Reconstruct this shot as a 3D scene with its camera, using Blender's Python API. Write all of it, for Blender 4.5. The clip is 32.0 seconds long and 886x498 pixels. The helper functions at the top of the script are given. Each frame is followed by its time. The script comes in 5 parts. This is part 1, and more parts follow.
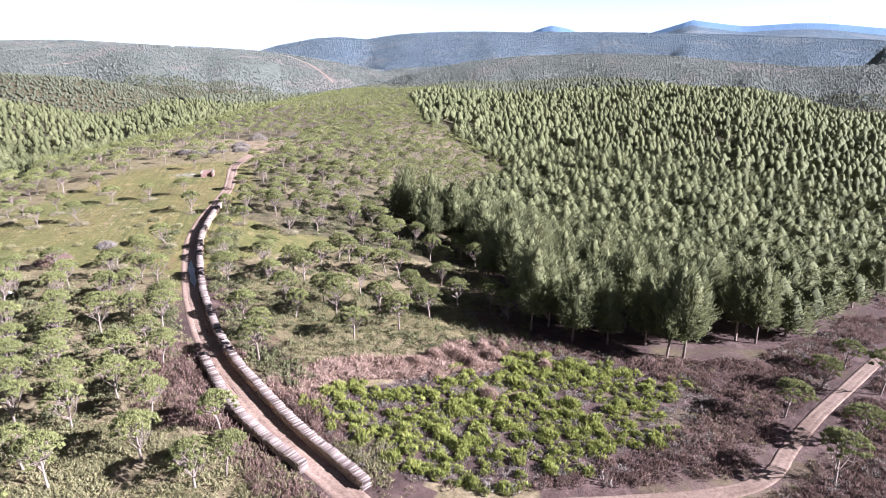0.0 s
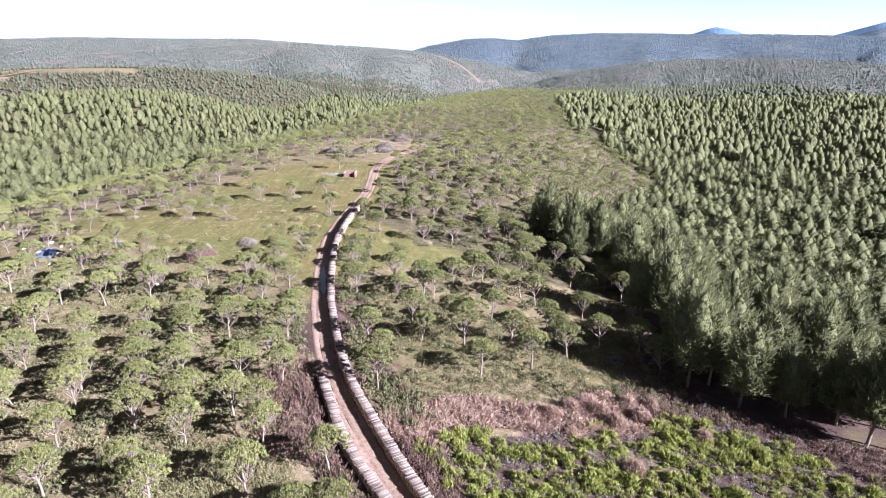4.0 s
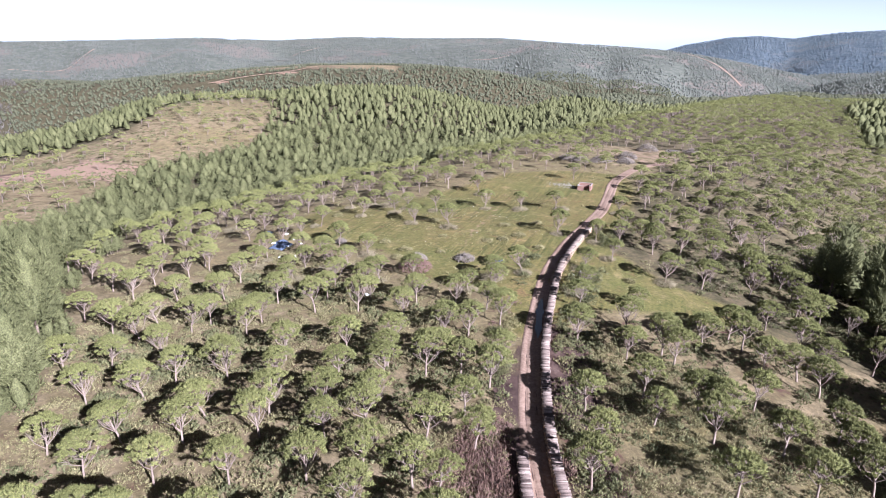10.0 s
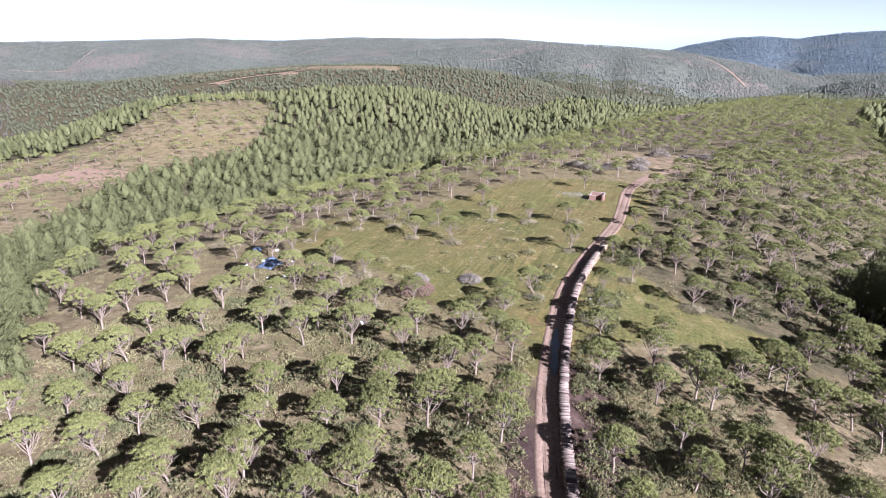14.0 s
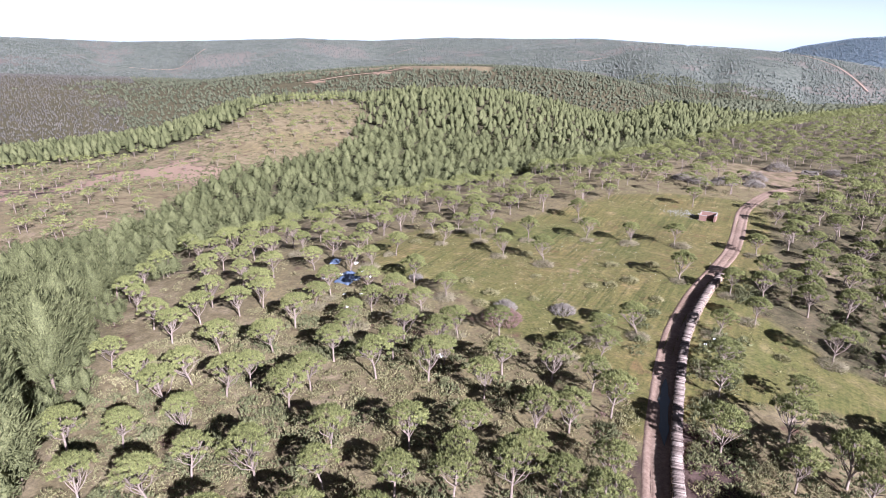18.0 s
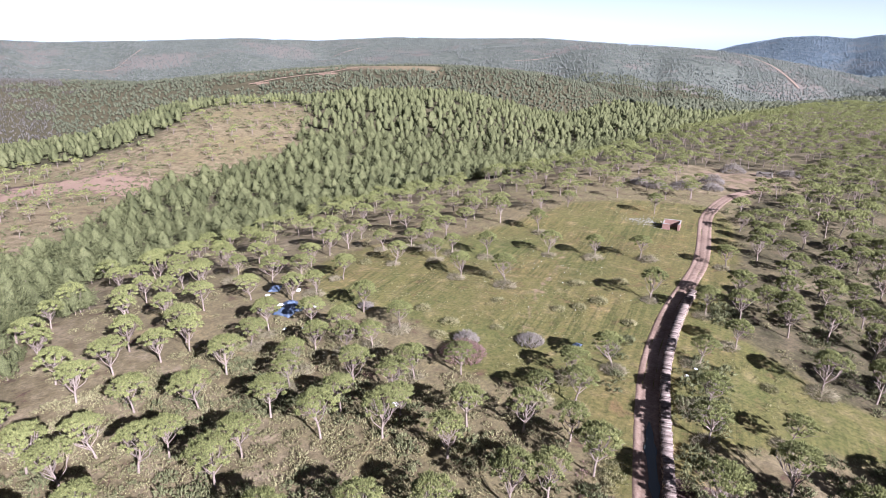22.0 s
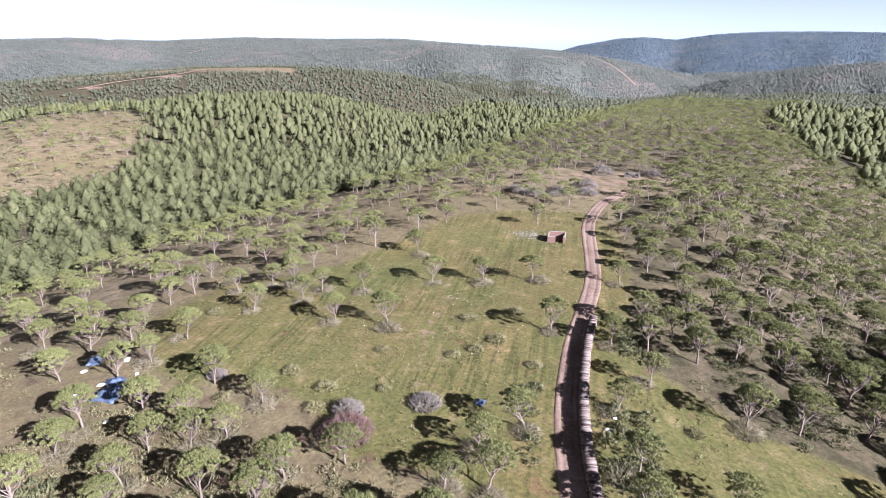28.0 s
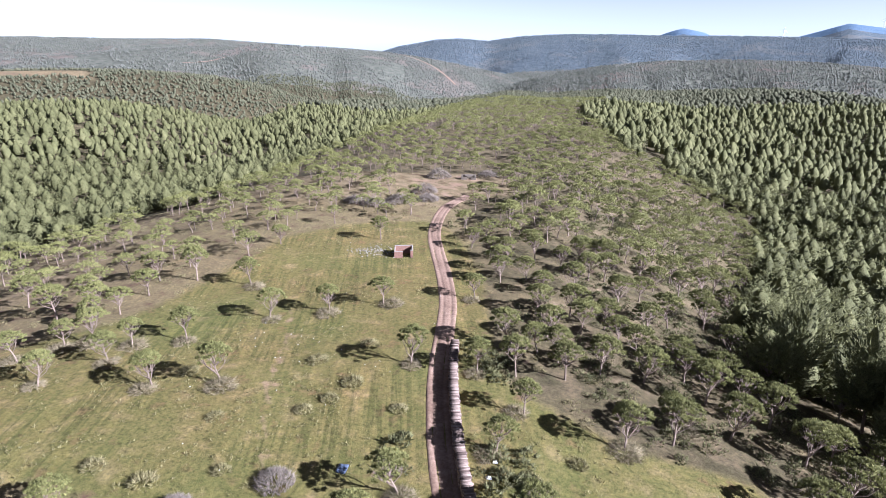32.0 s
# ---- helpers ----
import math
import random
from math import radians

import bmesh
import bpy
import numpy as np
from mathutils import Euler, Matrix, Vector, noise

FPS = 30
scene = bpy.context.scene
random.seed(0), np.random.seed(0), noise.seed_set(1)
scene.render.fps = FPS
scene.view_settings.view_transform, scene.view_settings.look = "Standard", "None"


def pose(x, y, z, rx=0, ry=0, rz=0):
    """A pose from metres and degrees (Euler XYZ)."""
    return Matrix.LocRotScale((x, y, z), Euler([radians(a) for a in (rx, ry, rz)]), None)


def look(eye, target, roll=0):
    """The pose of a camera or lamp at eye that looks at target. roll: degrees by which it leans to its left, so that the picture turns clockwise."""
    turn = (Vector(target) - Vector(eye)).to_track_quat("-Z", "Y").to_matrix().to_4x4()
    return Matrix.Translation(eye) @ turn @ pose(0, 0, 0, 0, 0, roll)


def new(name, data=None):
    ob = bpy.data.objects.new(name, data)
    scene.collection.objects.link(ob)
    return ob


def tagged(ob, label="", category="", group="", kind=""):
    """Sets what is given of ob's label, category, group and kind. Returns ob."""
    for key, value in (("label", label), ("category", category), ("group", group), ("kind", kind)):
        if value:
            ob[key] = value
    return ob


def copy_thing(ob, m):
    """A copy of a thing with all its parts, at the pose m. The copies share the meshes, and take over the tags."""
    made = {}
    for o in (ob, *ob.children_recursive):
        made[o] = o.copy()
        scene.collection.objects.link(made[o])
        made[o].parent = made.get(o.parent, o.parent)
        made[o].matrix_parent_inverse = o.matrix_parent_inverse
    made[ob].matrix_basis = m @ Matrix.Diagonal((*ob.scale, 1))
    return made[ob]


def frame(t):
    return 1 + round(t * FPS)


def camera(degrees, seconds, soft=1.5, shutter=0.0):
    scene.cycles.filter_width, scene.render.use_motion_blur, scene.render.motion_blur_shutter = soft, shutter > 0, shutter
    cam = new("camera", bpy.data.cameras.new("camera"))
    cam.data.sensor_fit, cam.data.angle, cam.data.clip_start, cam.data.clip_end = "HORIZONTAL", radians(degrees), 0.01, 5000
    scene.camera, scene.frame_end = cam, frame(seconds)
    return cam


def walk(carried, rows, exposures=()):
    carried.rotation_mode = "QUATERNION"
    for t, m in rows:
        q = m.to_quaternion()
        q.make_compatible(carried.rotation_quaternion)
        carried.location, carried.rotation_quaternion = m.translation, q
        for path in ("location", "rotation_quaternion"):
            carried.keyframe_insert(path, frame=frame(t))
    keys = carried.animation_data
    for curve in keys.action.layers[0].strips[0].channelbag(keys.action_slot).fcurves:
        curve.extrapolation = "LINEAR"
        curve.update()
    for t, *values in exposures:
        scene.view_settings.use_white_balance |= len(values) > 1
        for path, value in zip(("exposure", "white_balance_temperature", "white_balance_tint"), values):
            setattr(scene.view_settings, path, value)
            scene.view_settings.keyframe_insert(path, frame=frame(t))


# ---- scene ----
cam = camera(72.08, 32.0, 0.6)
# seconds, x, y, z, heading to the right, tilt down, lean
PATH = [
    (0.0, -1.60, -0.00, 44.20, -0.21, 19.38, 0.25),
    (0.5, -1.52, 1.27, 44.27, -0.60, 19.36, 0.21),
    (1.0, -1.67, 2.56, 44.34, -1.73, 19.34, 0.13),
    (1.5, -1.96, 3.88, 44.41, -2.25, 19.31, 0.01),
    (2.0, -2.32, 5.25, 44.48, -3.12, 19.30, -0.08),
    (2.5, -2.67, 6.64, 44.53, -4.94, 19.28, -0.11),
    (3.0, -3.01, 8.07, 44.56, -7.73, 19.27, -0.12),
    (3.5, -3.37, 9.52, 44.58, -10.56, 19.26, -0.12),
    (4.0, -3.75, 10.98, 44.58, -13.39, 19.28, -0.10),
    (4.5, -4.24, 12.45, 44.55, -16.34, 19.31, -0.07),
    (5.0, -4.77, 13.92, 44.52, -19.17, 19.33, -0.04),
    (5.5, -5.32, 15.39, 44.48, -21.94, 19.34, -0.01),
    (6.0, -5.91, 16.86, 44.44, -24.67, 19.35, 0.01),
    (6.5, -6.52, 18.31, 44.40, -27.41, 19.35, 0.04),
    (7.0, -7.17, 19.76, 44.36, -30.20, 19.36, 0.08),
    (7.5, -7.84, 21.18, 44.32, -32.97, 19.37, 0.13),
    (8.0, -8.54, 22.58, 44.30, -35.15, 19.36, 0.17),
    (8.5, -9.26, 23.95, 44.27, -35.45, 19.35, 0.19),
    (9.0, -10.00, 25.28, 44.25, -35.42, 19.34, 0.22),
    (9.5, -10.77, 26.56, 44.21, -35.39, 19.32, 0.23),
    (10.0, -11.56, 27.82, 44.17, -35.36, 19.32, 0.24),
    (10.5, -12.39, 29.05, 44.14, -35.31, 19.32, 0.26),
    (11.0, -13.23, 30.28, 44.12, -35.31, 19.29, 0.28),
    (11.5, -14.08, 31.50, 44.10, -35.27, 19.27, 0.29),
    (12.0, -14.94, 32.71, 44.09, -35.21, 19.28, 0.28),
    (12.5, -15.81, 33.89, 44.07, -35.18, 19.29, 0.25),
    (13.0, -16.70, 35.04, 44.07, -35.11, 19.30, 0.24),
    (13.5, -17.61, 36.13, 44.07, -35.09, 19.30, 0.24),
    (14.0, -18.53, 37.18, 44.08, -35.55, 19.29, 0.27),
    (14.5, -19.47, 38.20, 44.10, -38.01, 19.28, 0.28),
    (15.0, -20.41, 39.20, 44.11, -39.68, 19.27, 0.28),
    (15.5, -21.35, 40.21, 44.13, -40.84, 19.27, 0.28),
    (16.0, -22.31, 41.22, 44.16, -41.74, 19.28, 0.28),
    (16.5, -23.27, 42.25, 44.18, -42.65, 19.27, 0.29),
    (17.0, -24.26, 43.30, 44.22, -43.85, 19.26, 0.27),
    (17.5, -25.27, 44.39, 44.26, -43.81, 19.25, 0.24),
    (18.0, -26.31, 45.48, 44.30, -43.79, 19.24, 0.25),
    (18.5, -27.35, 46.57, 44.34, -43.75, 19.24, 0.26),
    (19.0, -28.39, 47.66, 44.39, -43.71, 19.25, 0.28),
    (19.5, -29.43, 48.73, 44.42, -43.70, 19.25, 0.29),
    (20.0, -30.46, 49.80, 44.46, -43.00, 19.26, 0.30),
    (20.5, -31.47, 50.88, 44.50, -42.17, 19.26, 0.31),
    (21.0, -32.47, 51.97, 44.53, -41.71, 19.27, 0.34),
    (21.5, -33.44, 53.07, 44.54, -40.89, 19.28, 0.35),
    (22.0, -34.39, 54.20, 44.54, -39.06, 19.30, 0.31),
    (22.5, -35.33, 55.37, 44.54, -37.52, 19.31, 0.28),
    (23.0, -36.27, 56.54, 44.55, -35.30, 19.31, 0.23),
    (23.5, -37.20, 57.71, 44.57, -33.06, 19.32, 0.18),
    (24.0, -38.10, 58.86, 44.57, -31.19, 19.33, 0.16),
    (24.5, -38.97, 60.01, 44.58, -29.43, 19.33, 0.11),
    (25.0, -39.83, 61.15, 44.58, -27.85, 19.32, 0.07),
    (25.5, -40.69, 62.30, 44.59, -26.40, 19.32, 0.05),
    (26.0, -41.56, 63.47, 44.60, -24.33, 19.32, 0.03),
    (26.5, -42.44, 64.65, 44.62, -22.46, 19.33, 0.01),
    (27.0, -43.31, 65.84, 44.63, -21.60, 19.33, -0.02),
    (27.5, -44.17, 67.05, 44.64, -22.58, 19.33, -0.04),
    (28.0, -45.00, 68.26, 44.65, -26.22, 19.31, 0.09),
    (28.5, -45.78, 69.50, 44.65, -28.54, 19.31, 0.14),
    (29.0, -46.49, 70.77, 44.64, -26.59, 19.30, 0.08),
    (29.5, -47.15, 72.08, 44.63, -22.18, 19.29, -0.04),
    (30.0, -47.77, 73.43, 44.62, -18.45, 19.27, -0.15),
    (30.5, -48.37, 74.78, 44.61, -15.23, 19.24, -0.23),
    (31.0, -48.96, 76.14, 44.60, -12.83, 19.23, -0.29),
    (31.5, -49.55, 77.49, 44.58, -11.25, 19.23, -0.30),
    (32.0, -50.15, 78.85, 44.57, -10.15, 19.23, -0.28),
]


def drone(x, y, z, heading, tilt, lean):
    a, b = radians(heading), radians(tilt)
    way = Vector((math.sin(a) * math.cos(b), math.cos(a) * math.cos(b), -math.sin(b)))
    return look((x, y, z), Vector((x, y, z)) + way * 10, -lean)


walk(cam, [(t, drone(*p)) for t, *p in PATH], [(0.0, 2.6, 5400, 20), (4.0, 2.5, 5400, 20), (8.0, 2.24, 5400, 20), (25.0, 2.15, 5400, 20), (32.0, 2.25, 5400, 20)])

# ---- light: a low winter sun from the south-east, clear sky ----
SUN_TURN, SUN_RISE = 104.0, 27.0
world = bpy.data.worlds.new("sky")
scene.world = world
world.use_nodes = True
sky = world.node_tree.nodes.new("ShaderNodeTexSky")
sky.sky_type, sky.sun_disc = "NISHITA", False
sky.sun_elevation, sky.sun_rotation = radians(SUN_RISE), radians(SUN_TURN)
sky.air_density, sky.dust_density, sky.ozone_density = 0.35, 0.0, 2.0
haze = world.node_tree.nodes.new("ShaderNodeHueSaturation")
haze.inputs["Saturation"].default_value = 0.32
world.node_tree.links.new(sky.outputs[0], haze.inputs["Color"])
world.node_tree.links.new(haze.outputs[0], world.node_tree.nodes["Background"].inputs[0])
world.node_tree.nodes["Background"].inputs[1].default_value = 0.032
sun = new("sun", bpy.data.lights.new("sun", "SUN"))
sun.data.energy, sun.data.angle, sun.data.color = 5.0, radians(0.5), (1.0, 0.955, 0.89)
a, b = radians(SUN_TURN), radians(SUN_RISE)
sun.matrix_world = look((math.sin(a) * math.cos(b) * 200, math.cos(a) * math.cos(b) * 200, math.sin(b) * 200), (0, 0, 0))


# ---- materials ----
def material(name, rough=0.8, spec=0.3):
    m = bpy.data.materials.new(name)
    m.use_nodes = True
    n = m.node_tree.nodes
    b = n["Principled BSDF"]
    b.inputs["Roughness"].default_value = rough
    b.inputs["Specular IOR Level"].default_value = spec
    return m, n, m.node_tree.links, b


def noise_at(n, l, scale, detail=4.0, rough=0.6, vector=None):
    t = n.new("ShaderNodeTexNoise")
    t.inputs["Scale"].default_value, t.inputs["Detail"].default_value, t.inputs["Roughness"].default_value = scale, detail, rough
    l.new(vector if vector else place(n), t.inputs["Vector"])
    return t.outputs["Fac"]


def place(n):
    for k in n:
        if k.bl_idname == "ShaderNodeNewGeometry":
            return k.outputs["Position"]
    return n.new("ShaderNodeNewGeometry").outputs["Position"]


def ramp(n, l, fac, stops):
    r = n.new("ShaderNodeValToRGB")
    e = r.color_ramp.elements
    while len(e) < len(stops):
        e.new(0.5)
    for k, (p, c) in zip(e, stops):
        k.position, k.color = p, (*c, 1)
    l.new(fac, r.inputs[0])
    return r.outputs[0]


def mix(n, l, fac, a, b, kind="MIX"):
    m = n.new("ShaderNodeMix")
    m.data_type, m.blend_type = "RGBA", kind
    for k, v in ((0, fac), (6, a), (7, b)):
        if isinstance(v, (int, float)):
            m.inputs[k].default_value = v
        elif isinstance(v, tuple):
            m.inputs[k].default_value = (*v, 1)
        else:
            l.new(v, m.inputs[k])
    return m.outputs[2]


def bump(n, l, b, fac, strength, distance=0.05):
    k = n.new("ShaderNodeBump")
    k.inputs["Strength"].default_value, k.inputs["Distance"].default_value = strength, distance
    l.new(fac, k.inputs["Height"])
    l.new(k.outputs[0], b.inputs["Normal"])


def foliage(name, dark, mid, light, patch=7.0, gloss=0.45, sheen=0.25):
    """Leaves: varies from clump to clump and, more slowly, from tree to tree."""
    m, n, l, b = material(name, 0.7, 0.12)
    g = n.new("ShaderNodeNewGeometry")
    slow = noise_at(n, l, 1 / patch, 2.0)
    fast = n.new("ShaderNodeMath")
    fast.operation = "MULTIPLY_ADD"
    l.new(g.outputs["Random Per Island"], fast.inputs[0])
    fast.inputs[1].default_value = 0.42
    half = n.new("ShaderNodeMath")
    half.operation = "MULTIPLY_ADD"
    l.new(slow, half.inputs[0])
    half.inputs[1].default_value, half.inputs[2].default_value = 1.0, -0.2
    l.new(half.outputs[0], fast.inputs[2])
    col = ramp(n, l, fast.outputs[0], ((0.15, dark), (0.5, mid), (0.9, light)))
    grain = noise_at(n, l, 5.0 if patch < 20 else 0.6, 3.0, 0.7)
    col = mix(n, l, 1.0, col, ramp(n, l, grain, ((0.34, (0.5, 0.5, 0.5)), (0.5, (0.97, 0.97, 0.97)), (0.66, (1.42, 1.4, 1.36)))), "MULTIPLY")
    l.new(col, b.inputs["Base Color"])
    at = n.new("ShaderNodeAttribute")
    at.attribute_name = "puff"
    turn = n.new("ShaderNodeVectorTransform")
    turn.vector_type, turn.convert_from, turn.convert_to = "NORMAL", "OBJECT", "WORLD"
    l.new(at.outputs["Vector"], turn.inputs[0])
    own = n.new("ShaderNodeVectorMath")
    own.operation, own.inputs[3].default_value = "SCALE", 0.8
    l.new(g.outputs["Normal"], own.inputs[0])
    lift = n.new("ShaderNodeVectorMath")
    lift.operation, lift.inputs[1].default_value = "ADD", (0.0, 0.0, 0.3)
    l.new(own.outputs[0], lift.inputs[0])
    both = n.new("ShaderNodeVectorMath")
    both.operation = "ADD"
    round_ = n.new("ShaderNodeVectorMath")
    round_.operation, round_.inputs[3].default_value = "SCALE", 0.5
    l.new(turn.outputs[0], round_.inputs[0])
    l.new(round_.outputs[0], both.inputs[0])
    l.new(lift.outputs[0], both.inputs[1])
    unit = n.new("ShaderNodeVectorMath")
    unit.operation = "NORMALIZE"
    l.new(both.outputs[0], unit.inputs[0])
    relief = n.new("ShaderNodeBump")
    relief.inputs["Strength"].default_value, relief.inputs["Distance"].default_value = 0.7, 0.12 if patch < 20 else 1.0
    l.new(grain, relief.inputs["Height"])
    l.new(unit.outputs[0], relief.inputs["Normal"])
    l.new(relief.outputs[0], b.inputs["Normal"])
    tr = n.new("ShaderNodeBsdfTranslucent")
    l.new(col, tr.inputs[0])
    ad = n.new("ShaderNodeMixShader")
    ad.inputs[0].default_value = sheen
    l.new(b.outputs[0], ad.inputs[1])
    l.new(tr.outputs[0], ad.inputs[2])
    l.new(ad.outputs[0], n["Material Output"].inputs[0])
    return m


def plain(name, dark, light, scale=3.0, rough=0.85, rise=0.3, stretch=None):
    m, n, l, b = material(name, rough)
    vec = None
    if stretch:
        t = n.new("ShaderNodeTexCoord")
        mp = n.new("ShaderNodeMapping")
        mp.inputs["Scale"].default_value = stretch
        l.new(t.outputs["Object"], mp.inputs[0])
        vec = mp.outputs[0]
    f = noise_at(n, l, scale, 5.0, 0.65, vec)
    o = n.new("ShaderNodeObjectInfo")
    v = n.new("ShaderNodeMath")
    v.operation = "MULTIPLY_ADD"
    l.new(o.outputs["Random"], v.inputs[0])
    v.inputs[1].default_value = 0.25
    l.new(f, v.inputs[2])
    l.new(ramp(n, l, v.outputs[0], ((0.32, dark), (0.8, light))), b.inputs["Base Color"])
    bump(n, l, b, f, rise)
    return m


PINE = foliage("stone_pine_needles", (0.090, 0.092, 0.034), (0.155, 0.157, 0.058), (0.208, 0.207, 0.080), 7.0, 0.5, 0.22)
WOODLAND = foliage("forest_pine_needles", (0.072, 0.075, 0.034), (0.124, 0.127, 0.058), (0.174, 0.173, 0.082), 9.0, 0.5, 0.42)
# pines by distance: greyer, then bluer, haze being mixed into their colours
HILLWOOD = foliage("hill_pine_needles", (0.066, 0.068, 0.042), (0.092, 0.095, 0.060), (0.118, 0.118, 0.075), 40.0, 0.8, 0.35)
FARWOOD = foliage("hazy_pine_needles", (0.078, 0.083, 0.073), (0.099, 0.104, 0.090), (0.122, 0.124, 0.106), 90.0, 0.9, 0.15)
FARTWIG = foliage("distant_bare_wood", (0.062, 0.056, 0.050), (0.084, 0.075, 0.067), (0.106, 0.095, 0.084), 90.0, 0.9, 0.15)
# northern woods: the blue is air haze put into the needle colour
HAZEWOOD = foliage("haze_blue_pine_needles", (0.060, 0.078, 0.094), (0.083, 0.103, 0.119), (0.108, 0.127, 0.143), 120.0, 0.9, 0.15)
EVERGREEN = foliage("evergreen_shrub_leaves", (0.066, 0.068, 0.033), (0.126, 0.126, 0.060), (0.190, 0.182, 0.094), 3.0, 0.5)
RUSSET = foliage("russet_twigs", (0.105, 0.060, 0.050), (0.180, 0.112, 0.094), (0.265, 0.185, 0.160), 1.5, 0.8)
BROOM = foliage("broom_leaves", (0.122, 0.136, 0.032), (0.235, 0.248, 0.060), (0.350, 0.350, 0.102), 2.0)
BRACKEN = foliage("dead_bracken", (0.175, 0.110, 0.082), (0.290, 0.192, 0.146), (0.390, 0.282, 0.226), 3.0, 0.8)
HEATH = foliage("heath_shrubs", (0.105, 0.094, 0.044), (0.205, 0.184, 0.092), (0.290, 0.255, 0.142), 5.0, 0.8)
REDHEATH = foliage("red_heath", (0.084, 0.050, 0.040), (0.165, 0.104, 0.083), (0.255, 0.174, 0.144), 4.0, 0.8)
DRYTWIG = foliage("dry_cut_branches", (0.130, 0.108, 0.066), (0.210, 0.176, 0.112), (0.290, 0.250, 0.168), 3.0, 0.8)
GREYTWIG = foliage("bare_twigs", (0.128, 0.106, 0.091), (0.213, 0.180, 0.154), (0.297, 0.263, 0.226), 3.0, 0.8)
BARK = plain("pale_pine_bark", (0.10, 0.073, 0.059), (0.215, 0.166, 0.138), 4.0, 0.9, 0.5)
DARKBARK = plain("dark_pine_bark", (0.07, 0.05, 0.04), (0.19, 0.14, 0.11), 4.0, 0.9, 0.5)


def ground_material():
    m, n, l, b = material("forest_floor_and_meadow", 0.95, 0.15)
    at = n.new("ShaderNodeVertexColor")
    at.layer_name = "zone"
    sep = n.new("ShaderNodeSeparateColor")
    l.new(at.outputs[0], sep.inputs[0])
    fine, mid, big = noise_at(n, l, 1.8, 7.0, 0.78), noise_at(n, l, 0.28, 5.0, 0.65), noise_at(n, l, 0.035, 4.0, 0.6)
    heath = ramp(n, l, mid, ((0.30, (0.088, 0.048, 0.037)), (0.42, (0.130, 0.102, 0.056)), (0.55, (0.178, 0.138, 0.084)), (0.72, (0.245, 0.186, 0.128))))
    heath = mix(n, l, 0.75, heath, ramp(n, l, fine, ((0.3, (0.35, 0.35, 0.35)), (0.7, (1.4, 1.36, 1.3)))), "MULTIPLY")
    # meadow: short grass with old plough lines
    mp = n.new("ShaderNodeMapping")
    mp.vector_type = "TEXTURE"
    mp.inputs["Rotation"].default_value = (0, 0, radians(14))
    l.new(place(n), mp.inputs[0])
    mp.inputs["Scale"].default_value = (1.0, 26.0, 1.0)
    streak = noise_at(n, l, 1.2, 3.0, 0.6, mp.outputs[0])
    grass = ramp(n, l, mid, ((0.32, (0.122, 0.084, 0.043)), (0.44, (0.100, 0.090, 0.034)), (0.56, (0.115, 0.097, 0.040)), (0.68, (0.165, 0.128, 0.068))))
    patch = ramp(n, l, noise_at(n, l, 0.06, 2.0, 0.5), ((0.44, (0.12, 0.12, 0.12)), (0.58, (0.55, 0.55, 0.55))))
    grass = mix(n, l, patch, grass, mix(n, l, 1.0, grass, ramp(n, l, streak, ((0.42, (0.46, 0.54, 0.42)), (0.5, (1.0, 1.0, 1.0)), (0.60, (1.28, 1.2, 1.16)))), "MULTIPLY"))
    grass = mix(n, l, 0.6, grass, ramp(n, l, big, ((0.36, (0.72, 0.9, 0.62)), (0.62, (1.15, 1.02, 0.95)))), "MULTIPLY")
    grass = mix(n, l, 0.8, grass, ramp(n, l, fine, ((0.35, (0.42, 0.45, 0.40)), (0.5, (1.0, 1.0, 1.0)), (0.64, (1.5, 1.42, 1.38)))), "MULTIPLY")
    red = ramp(n, l, mid, ((0.3, (0.036, 0.022, 0.020)), (0.55, (0.072, 0.045, 0.038)), (0.75, (0.135, 0.092, 0.078))))
    red = mix(n, l, 0.7, red, ramp(n, l, fine, ((0.3, (0.5, 0.5, 0.5)), (0.7, (1.2, 1.2, 1.2)))), "MULTIPLY")
    soil = ramp(n, l, fine, ((0.3, (0.165, 0.102, 0.074)), (0.7, (0.27, 0.185, 0.135))))

    def edge(ch):
        s = n.new("ShaderNodeMath")
        s.operation = "MULTIPLY_ADD"
        l.new(mid, s.inputs[0])
        s.inputs[1].default_value = 0.9
        o = n.new("ShaderNodeMath")
        o.operation = "ADD"
        l.new(sep.outputs[ch], o.inputs[0])
        o.inputs[1].default_value = -0.45
        l.new(o.outputs[0], s.inputs[2])
        r = n.new("ShaderNodeMapRange")
        r.inputs[1].default_value, r.inputs[2].default_value = 0.38, 0.62
        l.new(s.outputs[0], r.inputs[0])
        return r.outputs[0]

    c = mix(n, l, edge(0), heath, grass)
    # floor under the pines: dark litter and scrub, darkened further for missing tree shade
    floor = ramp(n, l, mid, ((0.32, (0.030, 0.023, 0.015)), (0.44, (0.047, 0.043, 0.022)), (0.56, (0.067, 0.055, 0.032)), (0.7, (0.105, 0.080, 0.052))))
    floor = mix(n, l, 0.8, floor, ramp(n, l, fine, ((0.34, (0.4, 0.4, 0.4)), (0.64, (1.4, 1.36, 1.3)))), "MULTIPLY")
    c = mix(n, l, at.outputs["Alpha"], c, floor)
    c = mix(n, l, edge(2), c, red)
    c = mix(n, l, edge(1), c, soil)
    l.new(c, b.inputs["Base Color"])
    bump(n, l, b, fine, 0.8, 0.25)
    return m


